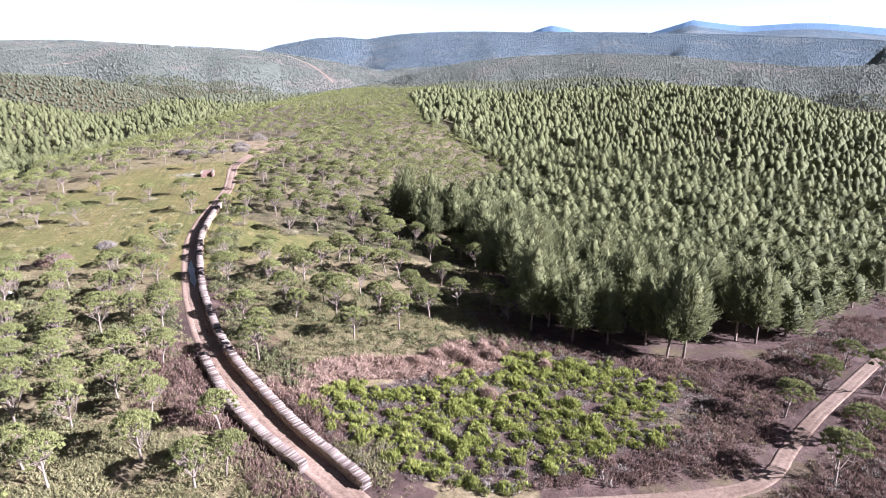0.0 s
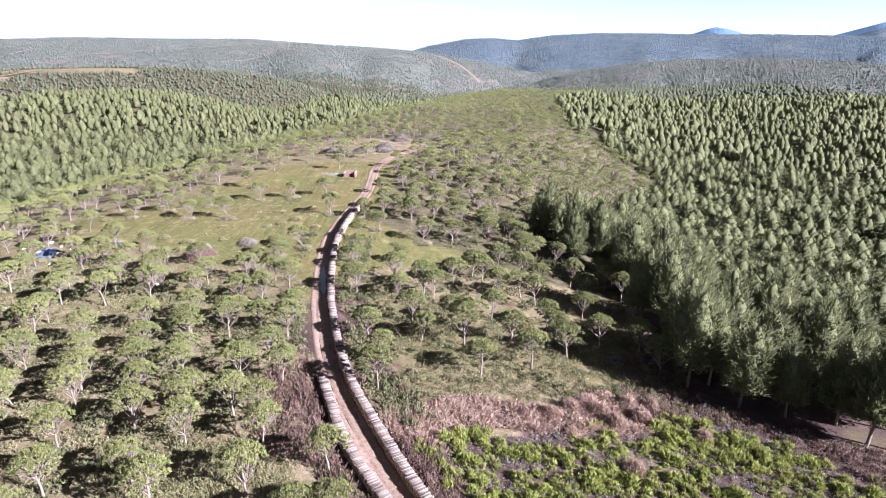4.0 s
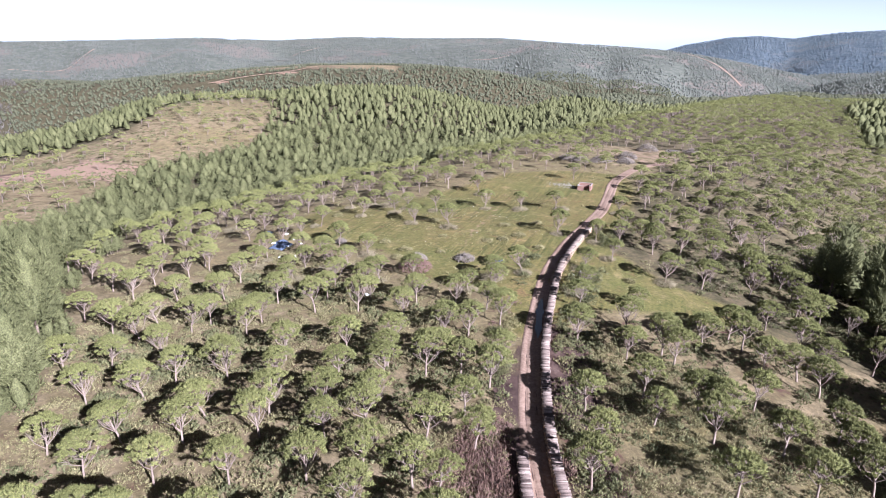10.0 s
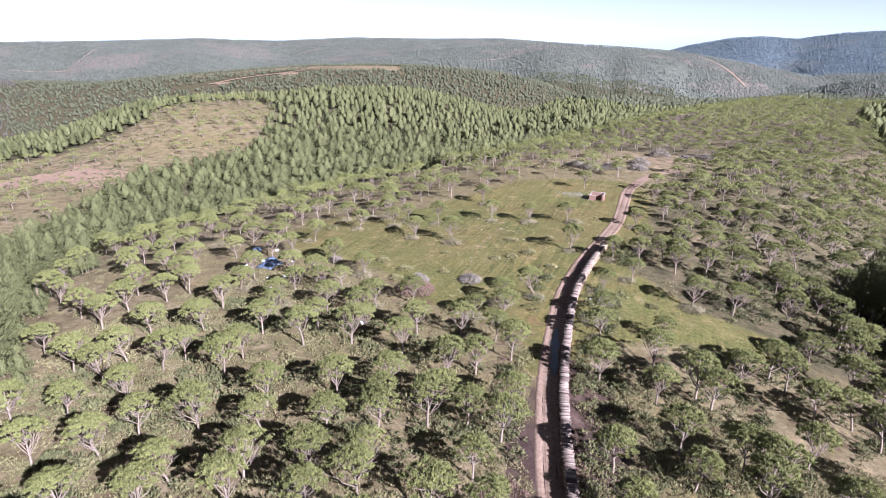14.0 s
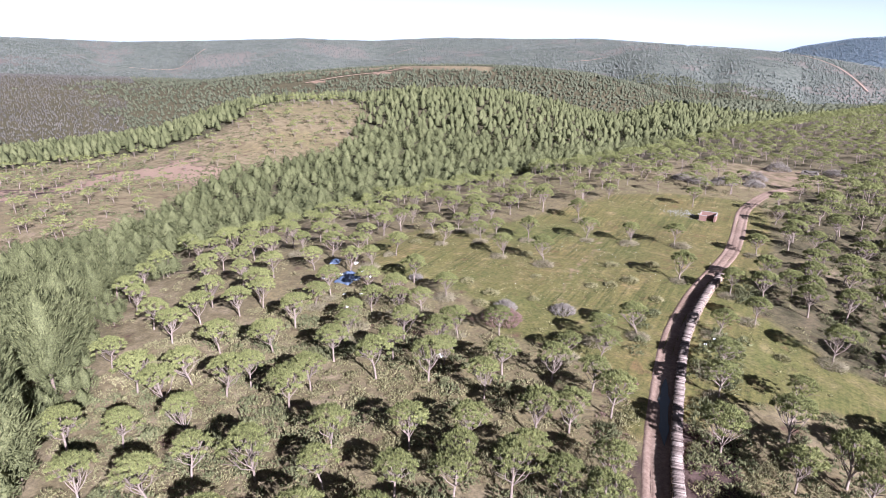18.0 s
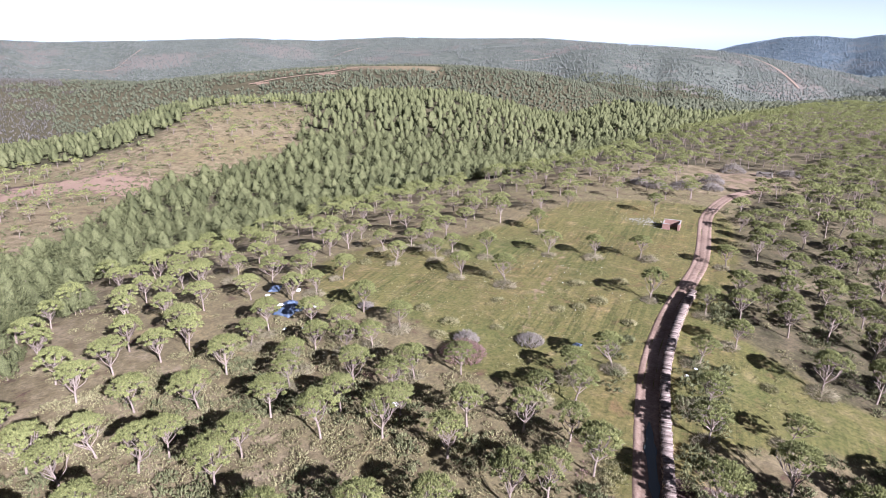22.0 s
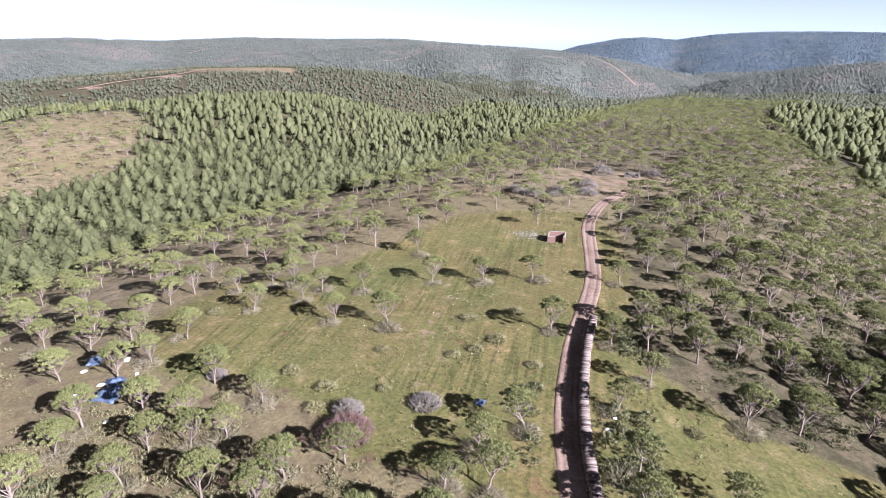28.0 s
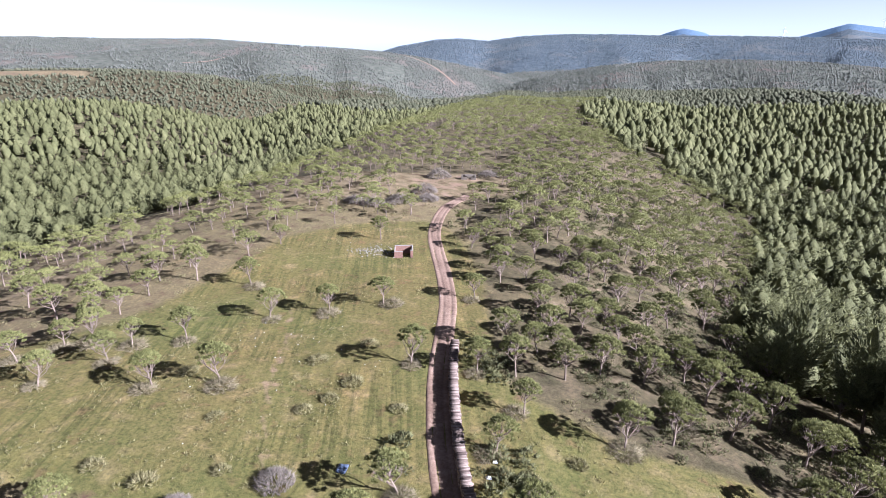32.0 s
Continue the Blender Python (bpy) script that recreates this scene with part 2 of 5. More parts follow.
def far_hill_material(name, dark, mid, light, bare):
    """Wooded hills and mountains miles off, with air haze worked into their colours."""
    m, n, l, b = material(name, 1.0, 0.0)
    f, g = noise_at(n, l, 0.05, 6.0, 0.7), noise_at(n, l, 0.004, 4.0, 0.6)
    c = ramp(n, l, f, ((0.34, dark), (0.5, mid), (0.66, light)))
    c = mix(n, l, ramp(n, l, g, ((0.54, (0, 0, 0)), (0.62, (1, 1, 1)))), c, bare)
    l.new(c, b.inputs["Base Color"])
    bump(n, l, b, f, 1.0, 8.0)
    return m


GROUND = ground_material()
# western hills, greyed in the base colour for haze
FARHILL = far_hill_material("hazy_woodland", (0.068, 0.072, 0.062), (0.095, 0.099, 0.083), (0.122, 0.124, 0.102), (0.132, 0.114, 0.099))
# north ridge and far mountain, their blue standing for haze in the base colour
NORTHHILL = far_hill_material("haze_blue_woodland", (0.050, 0.066, 0.082), (0.080, 0.098, 0.115), (0.110, 0.127, 0.142), (0.11, 0.118, 0.122))
MOUNTAIN = far_hill_material("haze_blue_mountain", (0.075, 0.115, 0.175), (0.09, 0.135, 0.20), (0.105, 0.155, 0.225), (0.10, 0.145, 0.21))


def step(v):
    v = np.clip(v, 0, 1)
    return v * v * (3 - 2 * v)


def blot(x, y, cell, seed=0):
    """Smooth noise from 0 to 1 with blots about cell metres across."""
    x, y = np.asarray(x, float) / cell, np.asarray(y, float) / cell
    i, j = np.floor(x).astype(np.int64), np.floor(y).astype(np.int64)
    u, v = step(x - i), step(y - j)

    def cast(a, b):
        n = (a * 374761393 + b * 668265263 + seed * 1442695041) & 0x7FFFFFFF
        n = ((n ^ (n >> 13)) * 1274126177) & 0x7FFFFFFF
        return ((n ^ (n >> 16)) & 0xFFFF) / 65535.0

    return (cast(i, j) * (1 - u) + cast(i + 1, j) * u) * (1 - v) + (cast(i, j + 1) * (1 - u) + cast(i + 1, j + 1) * u) * v


# crests round the plateau: way in degrees east of north, and rise over the eye's level in degrees
CREST_WEST = ([-130, -100, -80, -70, -63, -56, -50, -43, -37, -30, -24, -16, -10], [-0.5, 0.1, 0.15, -0.35, -0.3, -0.15, -0.4, -0.15, -0.3, -0.3, -0.8, -2.5, -5])
CREST_BROWN = ([-130, -100, -86, -78, -70, -64, -58, -52], [-2.5, -2.0, -2.3, -2.6, -3.1, -3.6, -4.4, -5.5])
CREST_FIELD = ([-84, -70, -62, -56, -51, -47, -41, -36, -30, -26, -20], [-4.6, -4.0, -3.4, -3.0, -2.7, -2.5, -2.5, -2.7, -3.3, -4.2, -6.5])
CREST_MID = ([-60, -45, -36, -31, -25, -20, -16, -13, -9, -5, 0, 6], [-2.6, -1.7, -1.1, -0.85, -0.7, -1.0, -1.3, -1.7, -2.4, -3.2, -4.4, -7])
CREST_NORTH = ([-24, -18, -14.5, -11, -9, -6.5, -3.5, 0, 4, 9, 13, 18, 24, 30, 36, 60, 130], [-4, -2.0, -0.9, -0.3, -0.2, -0.4, 0.02, 0.2, 0.2, 0.1, 0.12, 0.05, -0.1, -0.35, -0.6, -0.3, -0.5])
CREST_NEAR = ([-6, -2, 3, 8, 14, 20, 26, 31, 38, 60], [-4.5, -3.2, -2.4, -1.9, -1.7, -1.8, -2.3, -2.6, -2.2, -1.5])
CREST_EAST = ([28.5, 31.5, 33.5, 35.5, 38, 43, 60], [-6, -4.6, -3.6, -0.9, -0.3, 0.3, 0.6])
CREST_FAR = ([7, 8.6, 9.8, 11.4, 13, 17.5, 19.5, 21.4, 23, 25.4, 29, 31, 34.5, 40], [-0.3, 0.45, 0.75, 0.45, -0.3, -0.1, 0.5, 1.08, 0.85, 0.55, 0.75, 0.72, 0.35, -0.2])
# the brow of the near hills: way, distance, level
BROW_WAY = [-120, -90, -80, -67, -60, -50, -39, -33, -27.6, -23, -14, -5, 5, 15, 25, 35, 60, 120]
BROW_OFF = [380, 400, 430, 470, 520, 540, 540, 560, 600, 680, 820, 1050, 1120, 900, 720, 620, 500, 300]
# how far the brow's crest rises or sinks, in degrees as seen from the plateau
BROW_LIFT = ([-100, -79, -68, -64.5, -61, -58, -54, -47.5, -39.5, -35, -32, -29, -27, -24.5, -22.5, -19, -14, -8, -5.5, -2, 6, 11, 16, 20, 25, 29, 33, 36], [-1.0, -1.05, -0.95, -0.3, 0.6, 1.0, 0.95, 0.65, 0.45, 0.1, -0.5, -1.0, -0.85, -0.2, 0.25, 0.2, -0.4, -0.7, -0.7, -1.1, -0.5, 0.1, 0.6, 0.65, 0.4, 0.2, 0.0, -0.5])
EYE = 44.0


def height(x, y):
    """Height of the ground in metres; the meadow on top of the ridge is about 0."""
    x, y = np.asarray(x, float), np.asarray(y, float)
    # the ridge with its plateau
    shift = np.interp(y, [250, 600, 1200], [0, 30, 95])
    depth = np.interp(y, [20, 70, 100, 130, 187, 230, 320, 450, 600, 1200], [5, 5, 7, 11, 24, 34, 30, 15, 5, 8])
    z = np.interp(y, [240, 330, 600, 900, 1150, 1500], [0, -4, -13, -19, -26, -90])
    z = z - depth * step((x + 57 - shift) / 105)
    drop = np.interp(y, [0, 100, 200, 330, 500, 700], [14, 15, 22, 27, 22, 12])
    z = z - drop * step((-112 + shift * 0.4 - x) / 130)
    z = z + 24 * np.exp(-((x + 350) / 130) ** 2 - ((y - 440) / 150) ** 2)
    z = z + 13 * np.exp(-((x + 420) / 130) ** 2 - ((y - 270) / 130) ** 2)
    z = z + 1.2 * (blot(x, y, 34, 3) - 0.5) + 0.35 * (blot(x, y, 9, 4) - 0.5)
    # behind their brow the near hills fall away
    dx, dy = x + 30, y - 40
    r = np.hypot(dx, dy)
    way = np.degrees(np.arctan2(dx, dy))
    brow = np.interp(way, BROW_WAY, BROW_OFF)
    z = z + brow * np.tan(np.radians(np.interp(way, *BROW_LIFT))) * step((r / brow - 0.5) / 0.5)
    over = np.maximum(0, r - brow)
    z = z - 0.26 * over ** 2 / (over + 90)
    # the hills all round, by way and distance from the plateau
    rough = (blot(x, y, 420, 5) - 0.5) * 60 + (blot(x, y, 170, 6) - 0.5) * 30
    far = np.full_like(r, -150.0) + rough * 0.4
    spurs = 64 * (blot(way / 4.2, r / 2600, 1, 8) - 0.5) + 26 * (blot(way / 1.7, r / 1300, 1, 11) - 0.5)
    for (ways, rises), rad, inner, outer, keep in ((CREST_WEST, 2900, 0.13, 0.1, 0.8), (CREST_BROWN, 1500, 0.13, 0.12, 0.35), (CREST_FIELD, 1350, 0.2, 0.14, 0.25), (CREST_MID, 2400, 0.16, 0.2, 0.6),
                                                   (CREST_NORTH, 3600, 0.2, 0.2, 0.8), (CREST_NEAR, 2150, 0.2, 0.3, 0.7), (CREST_EAST, 2700, 0.3, 0.4, 0.5), (CREST_FAR, 4700, 0.1, 0.2, 0.2)):
        top = EYE + rad * np.tan(np.radians(np.interp(way, ways, rises, left=-9, right=-9)))
        off = r - rad
        fall = np.where(off < 0, -off * inner, off * outer)
        ridge = top - np.sqrt(fall ** 2 + 12 ** 2) + 12 + (rough * 0.7 + spurs) * keep * step(np.abs(off) / 420)
        far = np.maximum(far, ridge)
    blend = step((r - brow - 60) / 260)
    return z * (1 - blend) + np.maximum(far, z) * blend

# ---- making meshes ----
def sheet(name, verts, faces, mats, index=None, smooth=False, puff=None):
    """A mesh from arrays: all faces have the same number of corners."""
    verts, faces = np.asarray(verts, np.float32), np.asarray(faces, np.int32)
    me = bpy.data.meshes.new(name)
    me.vertices.add(len(verts))
    me.vertices.foreach_set("co", verts.ravel())
    k = faces.shape[1]
    me.loops.add(faces.size)
    me.loops.foreach_set("vertex_index", faces.ravel())
    me.polygons.add(len(faces))
    me.polygons.foreach_set("loop_start", np.arange(0, faces.size, k, dtype=np.int32))
    for m in mats:
        me.materials.append(m)
    if index is not None:
        me.polygons.foreach_set("material_index", np.asarray(index, np.int32))
    if smooth:
        me.polygons.foreach_set("use_smooth", np.ones(len(faces), bool))
    if puff is not None:
        me.attributes.new("puff", "FLOAT_VECTOR", "POINT").data.foreach_set("vector", np.asarray(puff, np.float32).ravel())
    me.update(calc_edges=True)
    return me


def puffed(v):
    """Ways outward from the heart of a crown or bush, for soft leaf shading."""
    lo, hi = v[:, 2].min(), v[:, 2].max()
    d = (v - (v[:, 0].mean(), v[:, 1].mean(), lo + 0.25 * (hi - lo))) / (np.ptp(v[:, 0]) + 0.1, np.ptp(v[:, 1]) + 0.1, (hi - lo) * 1.1 + 0.1)
    return d / (np.linalg.norm(d, axis=1)[:, None] + 1e-6)


def part(name, data, parent, label=""):
    ob = new(name, data)
    ob.parent = parent
    if label:
        ob["label"] = label
    return ob


class Shape:
    """Collects triangles."""

    def __init__(self):
        self.v, self.f, self.n = [], [], 0

    def add(self, v, f):
        self.v.append(np.asarray(v, float))
        self.f.append(np.asarray(f, int) + self.n)
        self.n += len(v)
        return self

    def arrays(self):
        return np.concatenate(self.v), np.concatenate(self.f)

    def mesh(self, name, mat, smooth=False):
        v, f = self.arrays()
        return sheet(name, v, f, [mat], smooth=smooth, puff=None if smooth else puffed(v))


def tube(points, radii, sides):
    """A tapered, bent tube of triangles."""
    p = np.asarray(points, float)
    ring = []
    for i, q in enumerate(p):
        d = p[min(i + 1, len(p) - 1)] - p[max(i - 1, 0)]
        d = d / (np.linalg.norm(d) + 1e-9)
        s = np.cross(d, (0.3, 1, 0.2))
        s /= np.linalg.norm(s)
        u = np.cross(d, s)
        a = np.arange(sides) * 2 * np.pi / sides
        ring.append(q + radii[i] * (np.cos(a)[:, None] * s + np.sin(a)[:, None] * u))
    v = np.concatenate(ring)
    f = []
    for i in range(len(p) - 1):
        for k in range(sides):
            a, b = i * sides + k, i * sides + (k + 1) % sides
            f += [(a, b, b + sides), (a, b + sides, a + sides)]
    return v, np.array(f)


def tufts(rng, at, out, n, length, width, up=0.35, loose=0.75):
    """Sprays of n pointed leaves or needle bundles at each place."""
    k = len(at)
    d = np.repeat(out, n, 0) + rng.normal(0, loose, (k * n, 3)) + (0, 0, up)
    d /= np.linalg.norm(d, axis=1)[:, None]
    s = np.cross(d, rng.normal(0, 1, (k * n, 3)))
    s /= np.linalg.norm(s, axis=1)[:, None]
    c = np.repeat(at, n, 0)
    ln = length * rng.uniform(0.7, 1.25, (k * n, 1))
    w = width * rng.uniform(0.75, 1.2, (k * n, 1)) * 0.5
    v = np.stack([c - s * w - d * ln * 0.15, c + s * w - d * ln * 0.15, c + d * ln], 1).reshape(-1, 3)
    return v, np.arange(len(v)).reshape(-1, 3)


def core(rng, rings, sides, at=(0.0, 0.0), rough=0.16):
    """A lumpy closed body of rings (height, radius), for the dense heart of a crown."""
    a = np.arange(sides) * 2 * np.pi / sides
    v = []
    for i, (z, r) in enumerate(rings):
        rr = r * rng.uniform(1 - rough, 1 + rough, sides)
        b = a + i * 0.5
        v.append(np.stack([at[0] + rr * np.cos(b), at[1] + rr * np.sin(b), z + r * rng.normal(0, 0.07, sides)], 1))
    f = []
    for i in range(len(rings) - 1):
        for k in range(sides):
            p, q = i * sides + k, i * sides + (k + 1) % sides
            f += [(p, q, q + sides), (p, q + sides, p + sides)]
    return np.concatenate(v), np.array(f)


def stone_pine(rng, puffs, blades, tip, wide, fine=True):
    """An umbrella pine 7 m high: pale bent trunk, limbs rising like a candelabra, a shallow cap of needle puffs open below. Gives trunk, crown."""
    trunk, crown = Shape(), Shape()
    fork = rng.uniform(2.3, 3.3)
    lean = rng.normal(0, 0.3, 2)
    p = [(0, 0, -0.4), (lean[0] * 0.25, lean[1] * 0.35, fork * 0.5), (lean[0], lean[1], fork), (lean[0] * 1.5, lean[1] * 1.2, fork + 2.2)]
    trunk.add(*tube(p, (0.19, 0.145, 0.12, 0.04), 7 if fine else 4))
    rim, wide_r, rise = rng.uniform(4.7, 5.2), rng.uniform(2.5, 3.0), rng.uniform(1.15, 1.6)
    a0 = rng.uniform(0, 6.28)
    # one side of the cap reaches further than the other
    bulge, way = rng.uniform(0.05, 0.2), rng.uniform(0, 6.28)
    for i in range(rng.integers(12, 15) if fine else 5):
        a = a0 + i * 2.4
        u = rng.uniform(0.45, 0.98)
        r = wide_r * u * (1 + bulge * math.cos(a - way))
        z0 = fork + rng.uniform(-1.2, 1.2)
        e = np.array([lean[0] + r * math.cos(a), lean[1] + r * math.sin(a), rim + rise * (1 - u * u) * 0.8 - 0.1])
        s = np.array([lean[0] * z0 / fork, lean[1] * z0 / fork, min(z0, fork + 1.8)])
        m1 = s + (e - s) * (0.55, 0.55, 0.36)
        trunk.add(*tube([s, m1, e] if fine else [s, e], (0.08, 0.055, 0.025) if fine else (0.08, 0.035), 4 if fine else 3))
        for k in range(3 if fine else 0):
            e2 = m1 + (e - m1) * rng.uniform(0.3, 0.8) + rng.normal(0, 0.6, 3) * (1, 1, 0.3) + (0, 0, 0.4)
            trunk.add(*tube([m1 + (e - m1) * 0.15 * k, e2], (0.042, 0.018), 3))
    u = np.sqrt((np.arange(puffs) + 0.5) / puffs) * rng.uniform(0.93, 1.07, puffs)
    a = np.arange(puffs) * 2.39996 + a0 + rng.normal(0, 0.12, puffs)
    r = np.minimum(u, 1.05) * wide_r * (1 + bulge * np.cos(a - way)) * (1 + 0.08 * np.sin(3 * a + a0))
    z = rim + rise * np.maximum(0, 1 - u ** 2.2) + rng.normal(0, 0.13, puffs) - 0.25 * (u > 0.9)
    c = np.stack([lean[0] + r * np.cos(a), lean[1] + r * np.sin(a), z], 1)
    c = c[rng.uniform(0, 1, puffs) > 0.09]
    puff = wide_r * 1.12 / math.sqrt(puffs)
    d = rng.normal(0, 1, (len(c) * blades, 3))
    d /= np.linalg.norm(d, axis=1)[:, None]
    d[:, 2] = np.abs(d[:, 2]) * 1.1 - 0.22
    size = np.repeat(rng.uniform(0.75, 1.2, len(c)), blades)[:, None]
    at = np.repeat(c, blades, 0) + d * puff * size * rng.uniform(0.35, 0.85, (len(d), 1)) * (1, 1, 0.8)
    crown.add(*tufts(rng, at, d, 1, tip, wide, 0.5, 0.3))
    return trunk, crown


def forest_pine(rng, boughs, blades, tip, wide, tall=10.0, sides=8, steps=6, stout=1.0):
    """A forest pine: straight trunk and a broad ragged crown of upswept boughs round a dense heart. Gives trunk, crown."""
    trunk, crown = Shape(), Shape()
    lean = rng.normal(0, 0.3, 2)
    trunk.add(*tube([(0, 0, -0.5), (lean[0] * 0.4, lean[1] * 0.4, tall * 0.5), (lean[0], lean[1], tall * 0.92)], (0.19, 0.12, 0.03), 5))
    base, full, sharp = rng.uniform(0.12, 0.22) + (0.1 if stout < 1 else 0), stout * rng.uniform(0.31, 0.39), rng.uniform(2.0, 3.2)

    def girth(h):
        return tall * full * np.power(np.maximum(0.0, 1 - h ** sharp), 0.62) * np.minimum(1, 0.62 + 2.6 * h)

    one, two = rng.uniform(0, 6, 2)
    if boughs:
        h = np.clip(1 - np.sqrt((np.arange(boughs) + 0.5) / boughs) + rng.normal(0, 0.02, boughs), 0, 0.99)
        a = np.arange(boughs) * 2.39996 + rng.normal(0, 0.25, boughs)
        r = girth(h) * rng.uniform(0.72, 1.1, boughs) * (1 + 0.16 * np.sin(a + one) + 0.12 * np.sin(2 * a + 9 * h + two))
        c = np.stack([lean[0] * h + r * np.cos(a), lean[1] * h + r * np.sin(a), tall * (base + (1 - base) * h)], 1)
        out = np.stack([np.cos(a), np.sin(a), 0.35 + 0.9 * h], 1)
        at = np.repeat(c, blades, 0) + rng.normal(0, tip * 0.42, (boughs * blades, 3)) - np.repeat(out, blades, 0) * rng.uniform(0, 0.9, (boughs * blades, 1)) * tip
        crown.add(*tufts(rng, at, np.repeat(out, blades, 0), 1, tip, wide, 0.4, 0.55))
    if sides:
        hs = np.linspace(0.0, 0.97, steps)
        k = 0.56 if boughs else 0.95
        crown.add(*core(rng, [(tall * (base + (1 - base) * q * (0.93 if boughs else 1)), max(0.05, k * float(girth(np.float64(q))))) for q in hs], sides, (lean[0] * 0.5, lean[1] * 0.5), 0.26))
    return trunk, crown


def bush(rng, count, blades, tip, wide, high=1.0, spread=0.8, up=0.9):
    s = Shape()
    u = rng.uniform(0, 1, count) ** 0.5
    a = rng.uniform(0, 6.283, count)
    z = high * 0.72 * (1 - u ** 2) * rng.uniform(0.35, 1.05, count) + 0.05
    at = np.stack([spread * u * np.cos(a), spread * u * np.sin(a), z], 1)
    out = at / (np.linalg.norm(at, axis=1)[:, None] + 0.01)
    return s.add(*tufts(rng, at, out * 0.6, blades, tip, wide, up, 0.4))


def strew(name, kinds, spots, rng, mats, label, category, squash=0.12, flat=1.0):
    """One joined mesh of many plants. kinds: (vertices, triangles, material numbers); spots: x, y, size, one row for each plant."""
    vs, fs, ms, ps, n = [], [], [], [], 0
    pick = rng.integers(0, len(kinds), len(spots))
    z = height(spots[:, 0], spots[:, 1])
    for k, (v, f, m) in enumerate(kinds):
        w = np.nonzero(pick == k)[0]
        if not len(w):
            continue
        t = rng.uniform(0, 6.283, len(w))
        c, s = np.cos(t), np.sin(t)
        size = spots[w, 2]
        tall = flat * size * rng.uniform(1 - squash, 1 + squash, len(w))
        x = (v[None, :, 0] * c[:, None] - v[None, :, 1] * s[:, None]) * size[:, None] + spots[w, 0][:, None]
        y = (v[None, :, 0] * s[:, None] + v[None, :, 1] * c[:, None]) * size[:, None] + spots[w, 1][:, None]
        h = v[None, :, 2] * tall[:, None] + z[w][:, None]
        vs.append(np.stack([x, y, h], 2).reshape(-1, 3))
        fs.append((f[None] + (np.arange(len(w)) * len(v))[:, None, None]).reshape(-1, 3) + n)
        ms.append(np.tile(m, len(w)))
        n += len(w) * len(v)
        d = puffed(v)
        ps.append(np.stack([d[None, :, 0] * c[:, None] - d[None, :, 1] * s[:, None], d[None, :, 0] * s[:, None] + d[None, :, 1] * c[:, None], np.repeat(d[None, :, 2], len(w), 0)], 2).reshape(-1, 3))
    ob = new(name, sheet(name, np.concatenate(vs), np.concatenate(fs), mats, np.concatenate(ms), puff=np.concatenate(ps)))
    return tagged(ob, label, category, kind="stuff")


def joined(*shapes):
    """Shapes in the order of their materials, as one kind for strew()."""
    s, m = Shape(), []
    for k, q in enumerate(shapes):
        v, f = q.arrays()
        s.add(v, f)
        m += [k] * len(f)
    v, f = s.arrays()
    return v, f, np.array(m)


# ---- the plan ----
def inside(x, y, ring):
    x, y = np.asarray(x, float), np.asarray(y, float)
    odd = np.zeros(x.shape, bool)
    for (ax, ay), (bx, by) in zip(ring, ring[1:] + ring[:1]):
        odd ^= ((ay > y) != (by > y)) & (x < (bx - ax) * (y - ay) / (by - ay + 1e-12) + ax)
    return odd


def line_off(x, y, line):
    """Distance from a broken line."""
    x, y = np.asarray(x, float), np.asarray(y, float)
    best = np.full(x.shape, 1e9)
    for (ax, ay), (bx, by) in zip(line, line[1:]):
        t = np.clip(((x - ax) * (bx - ax) + (y - ay) * (by - ay)) / ((bx - ax) ** 2 + (by - ay) ** 2), 0, 1)
        best = np.minimum(best, np.hypot(x - ax - t * (bx - ax), y - ay - t * (by - ay)))
    return best


STACK_EAST = [(-10.2, 53.7), (-14.2, 57.8), (-17.9, 61.0), (-22.5, 66.1), (-28.0, 72.6), (-32.4, 78.2), (-36.9, 85.2), (-41.6, 93.8), (-47.1, 104.8), (-53.6, 121.0), (-57.3, 131.3), (-59.9, 142.1), (-61.9, 152.7), (-62.8, 160.0)]
STACK_WEST = [(-17.4, 56.0), (-22.3, 60.1), (-26.0, 63.6), (-29.9, 68.0), (-33.7, 73.6), (-37.3, 79.2)]


def beside(line, off):
    """The line moved sideways to its left."""
    p = np.array(line, float)
    d = np.gradient(p, axis=0)
    d /= np.linalg.norm(d, axis=1)[:, None]
    return [(float(x), float(y)) for x, y in p + off * np.column_stack([-d[:, 1], d[:, 0]])]


ROAD = [(46.0, -40.0), (30.0, -2.0), (16.0, 22.0), (4.2, 36.6), (-5.4, 46.4), *beside(STACK_EAST, 2.05)[:-1],
        (-65.2, 165.4), (-66.3, 175.0), (-69.0, 186.6), (-73.0, 200.3), (-76.6, 213.0), (-78.6, 231.0), (-78.0, 243.0), (-74.0, 256.0)]
TRACK = [(-4.7, 49.2), (11.5, 53.5), (31.4, 56.1), (37.5, 59.4), (41.4, 64.0), (47.9, 70.0), (57.8, 78.3), (72.6, 91.3), (100.3, 109.4)]
MEADOW = [(-80.0, 226.0), (-98.5, 217.0), (-109.5, 205.0), (-113.5, 182.0), (-119.0, 160.0), (-130.5, 149.0), (-131.0, 132.0), (-119.0, 119.0), (-107.0, 116.5), (-104.5, 122.0), (-90.5, 121.0), (-79.6, 114.0), (-69.0, 116.0), (-58.5, 113.0), (-53.5, 104.0), (-45.4, 107.7), (-47.9, 117.7), (-36.0, 128.0), (-22.9, 131.9), (-24.7, 140.7), (-40.9, 142.6), (-54.0, 151.1), (-58.0, 166.2), (-62.0, 190.0), (-70.0, 212.0)]
BROOM_FIELD = [(-22.5, 69.1), (-10.6, 56.1), (6.0, 55.3), (17.4, 60.2), (30.0, 68.0), (36.0, 77.0), (26.0, 86.0), (14.0, 88.0), (6.3, 84.0), (-9.5, 76.0)]
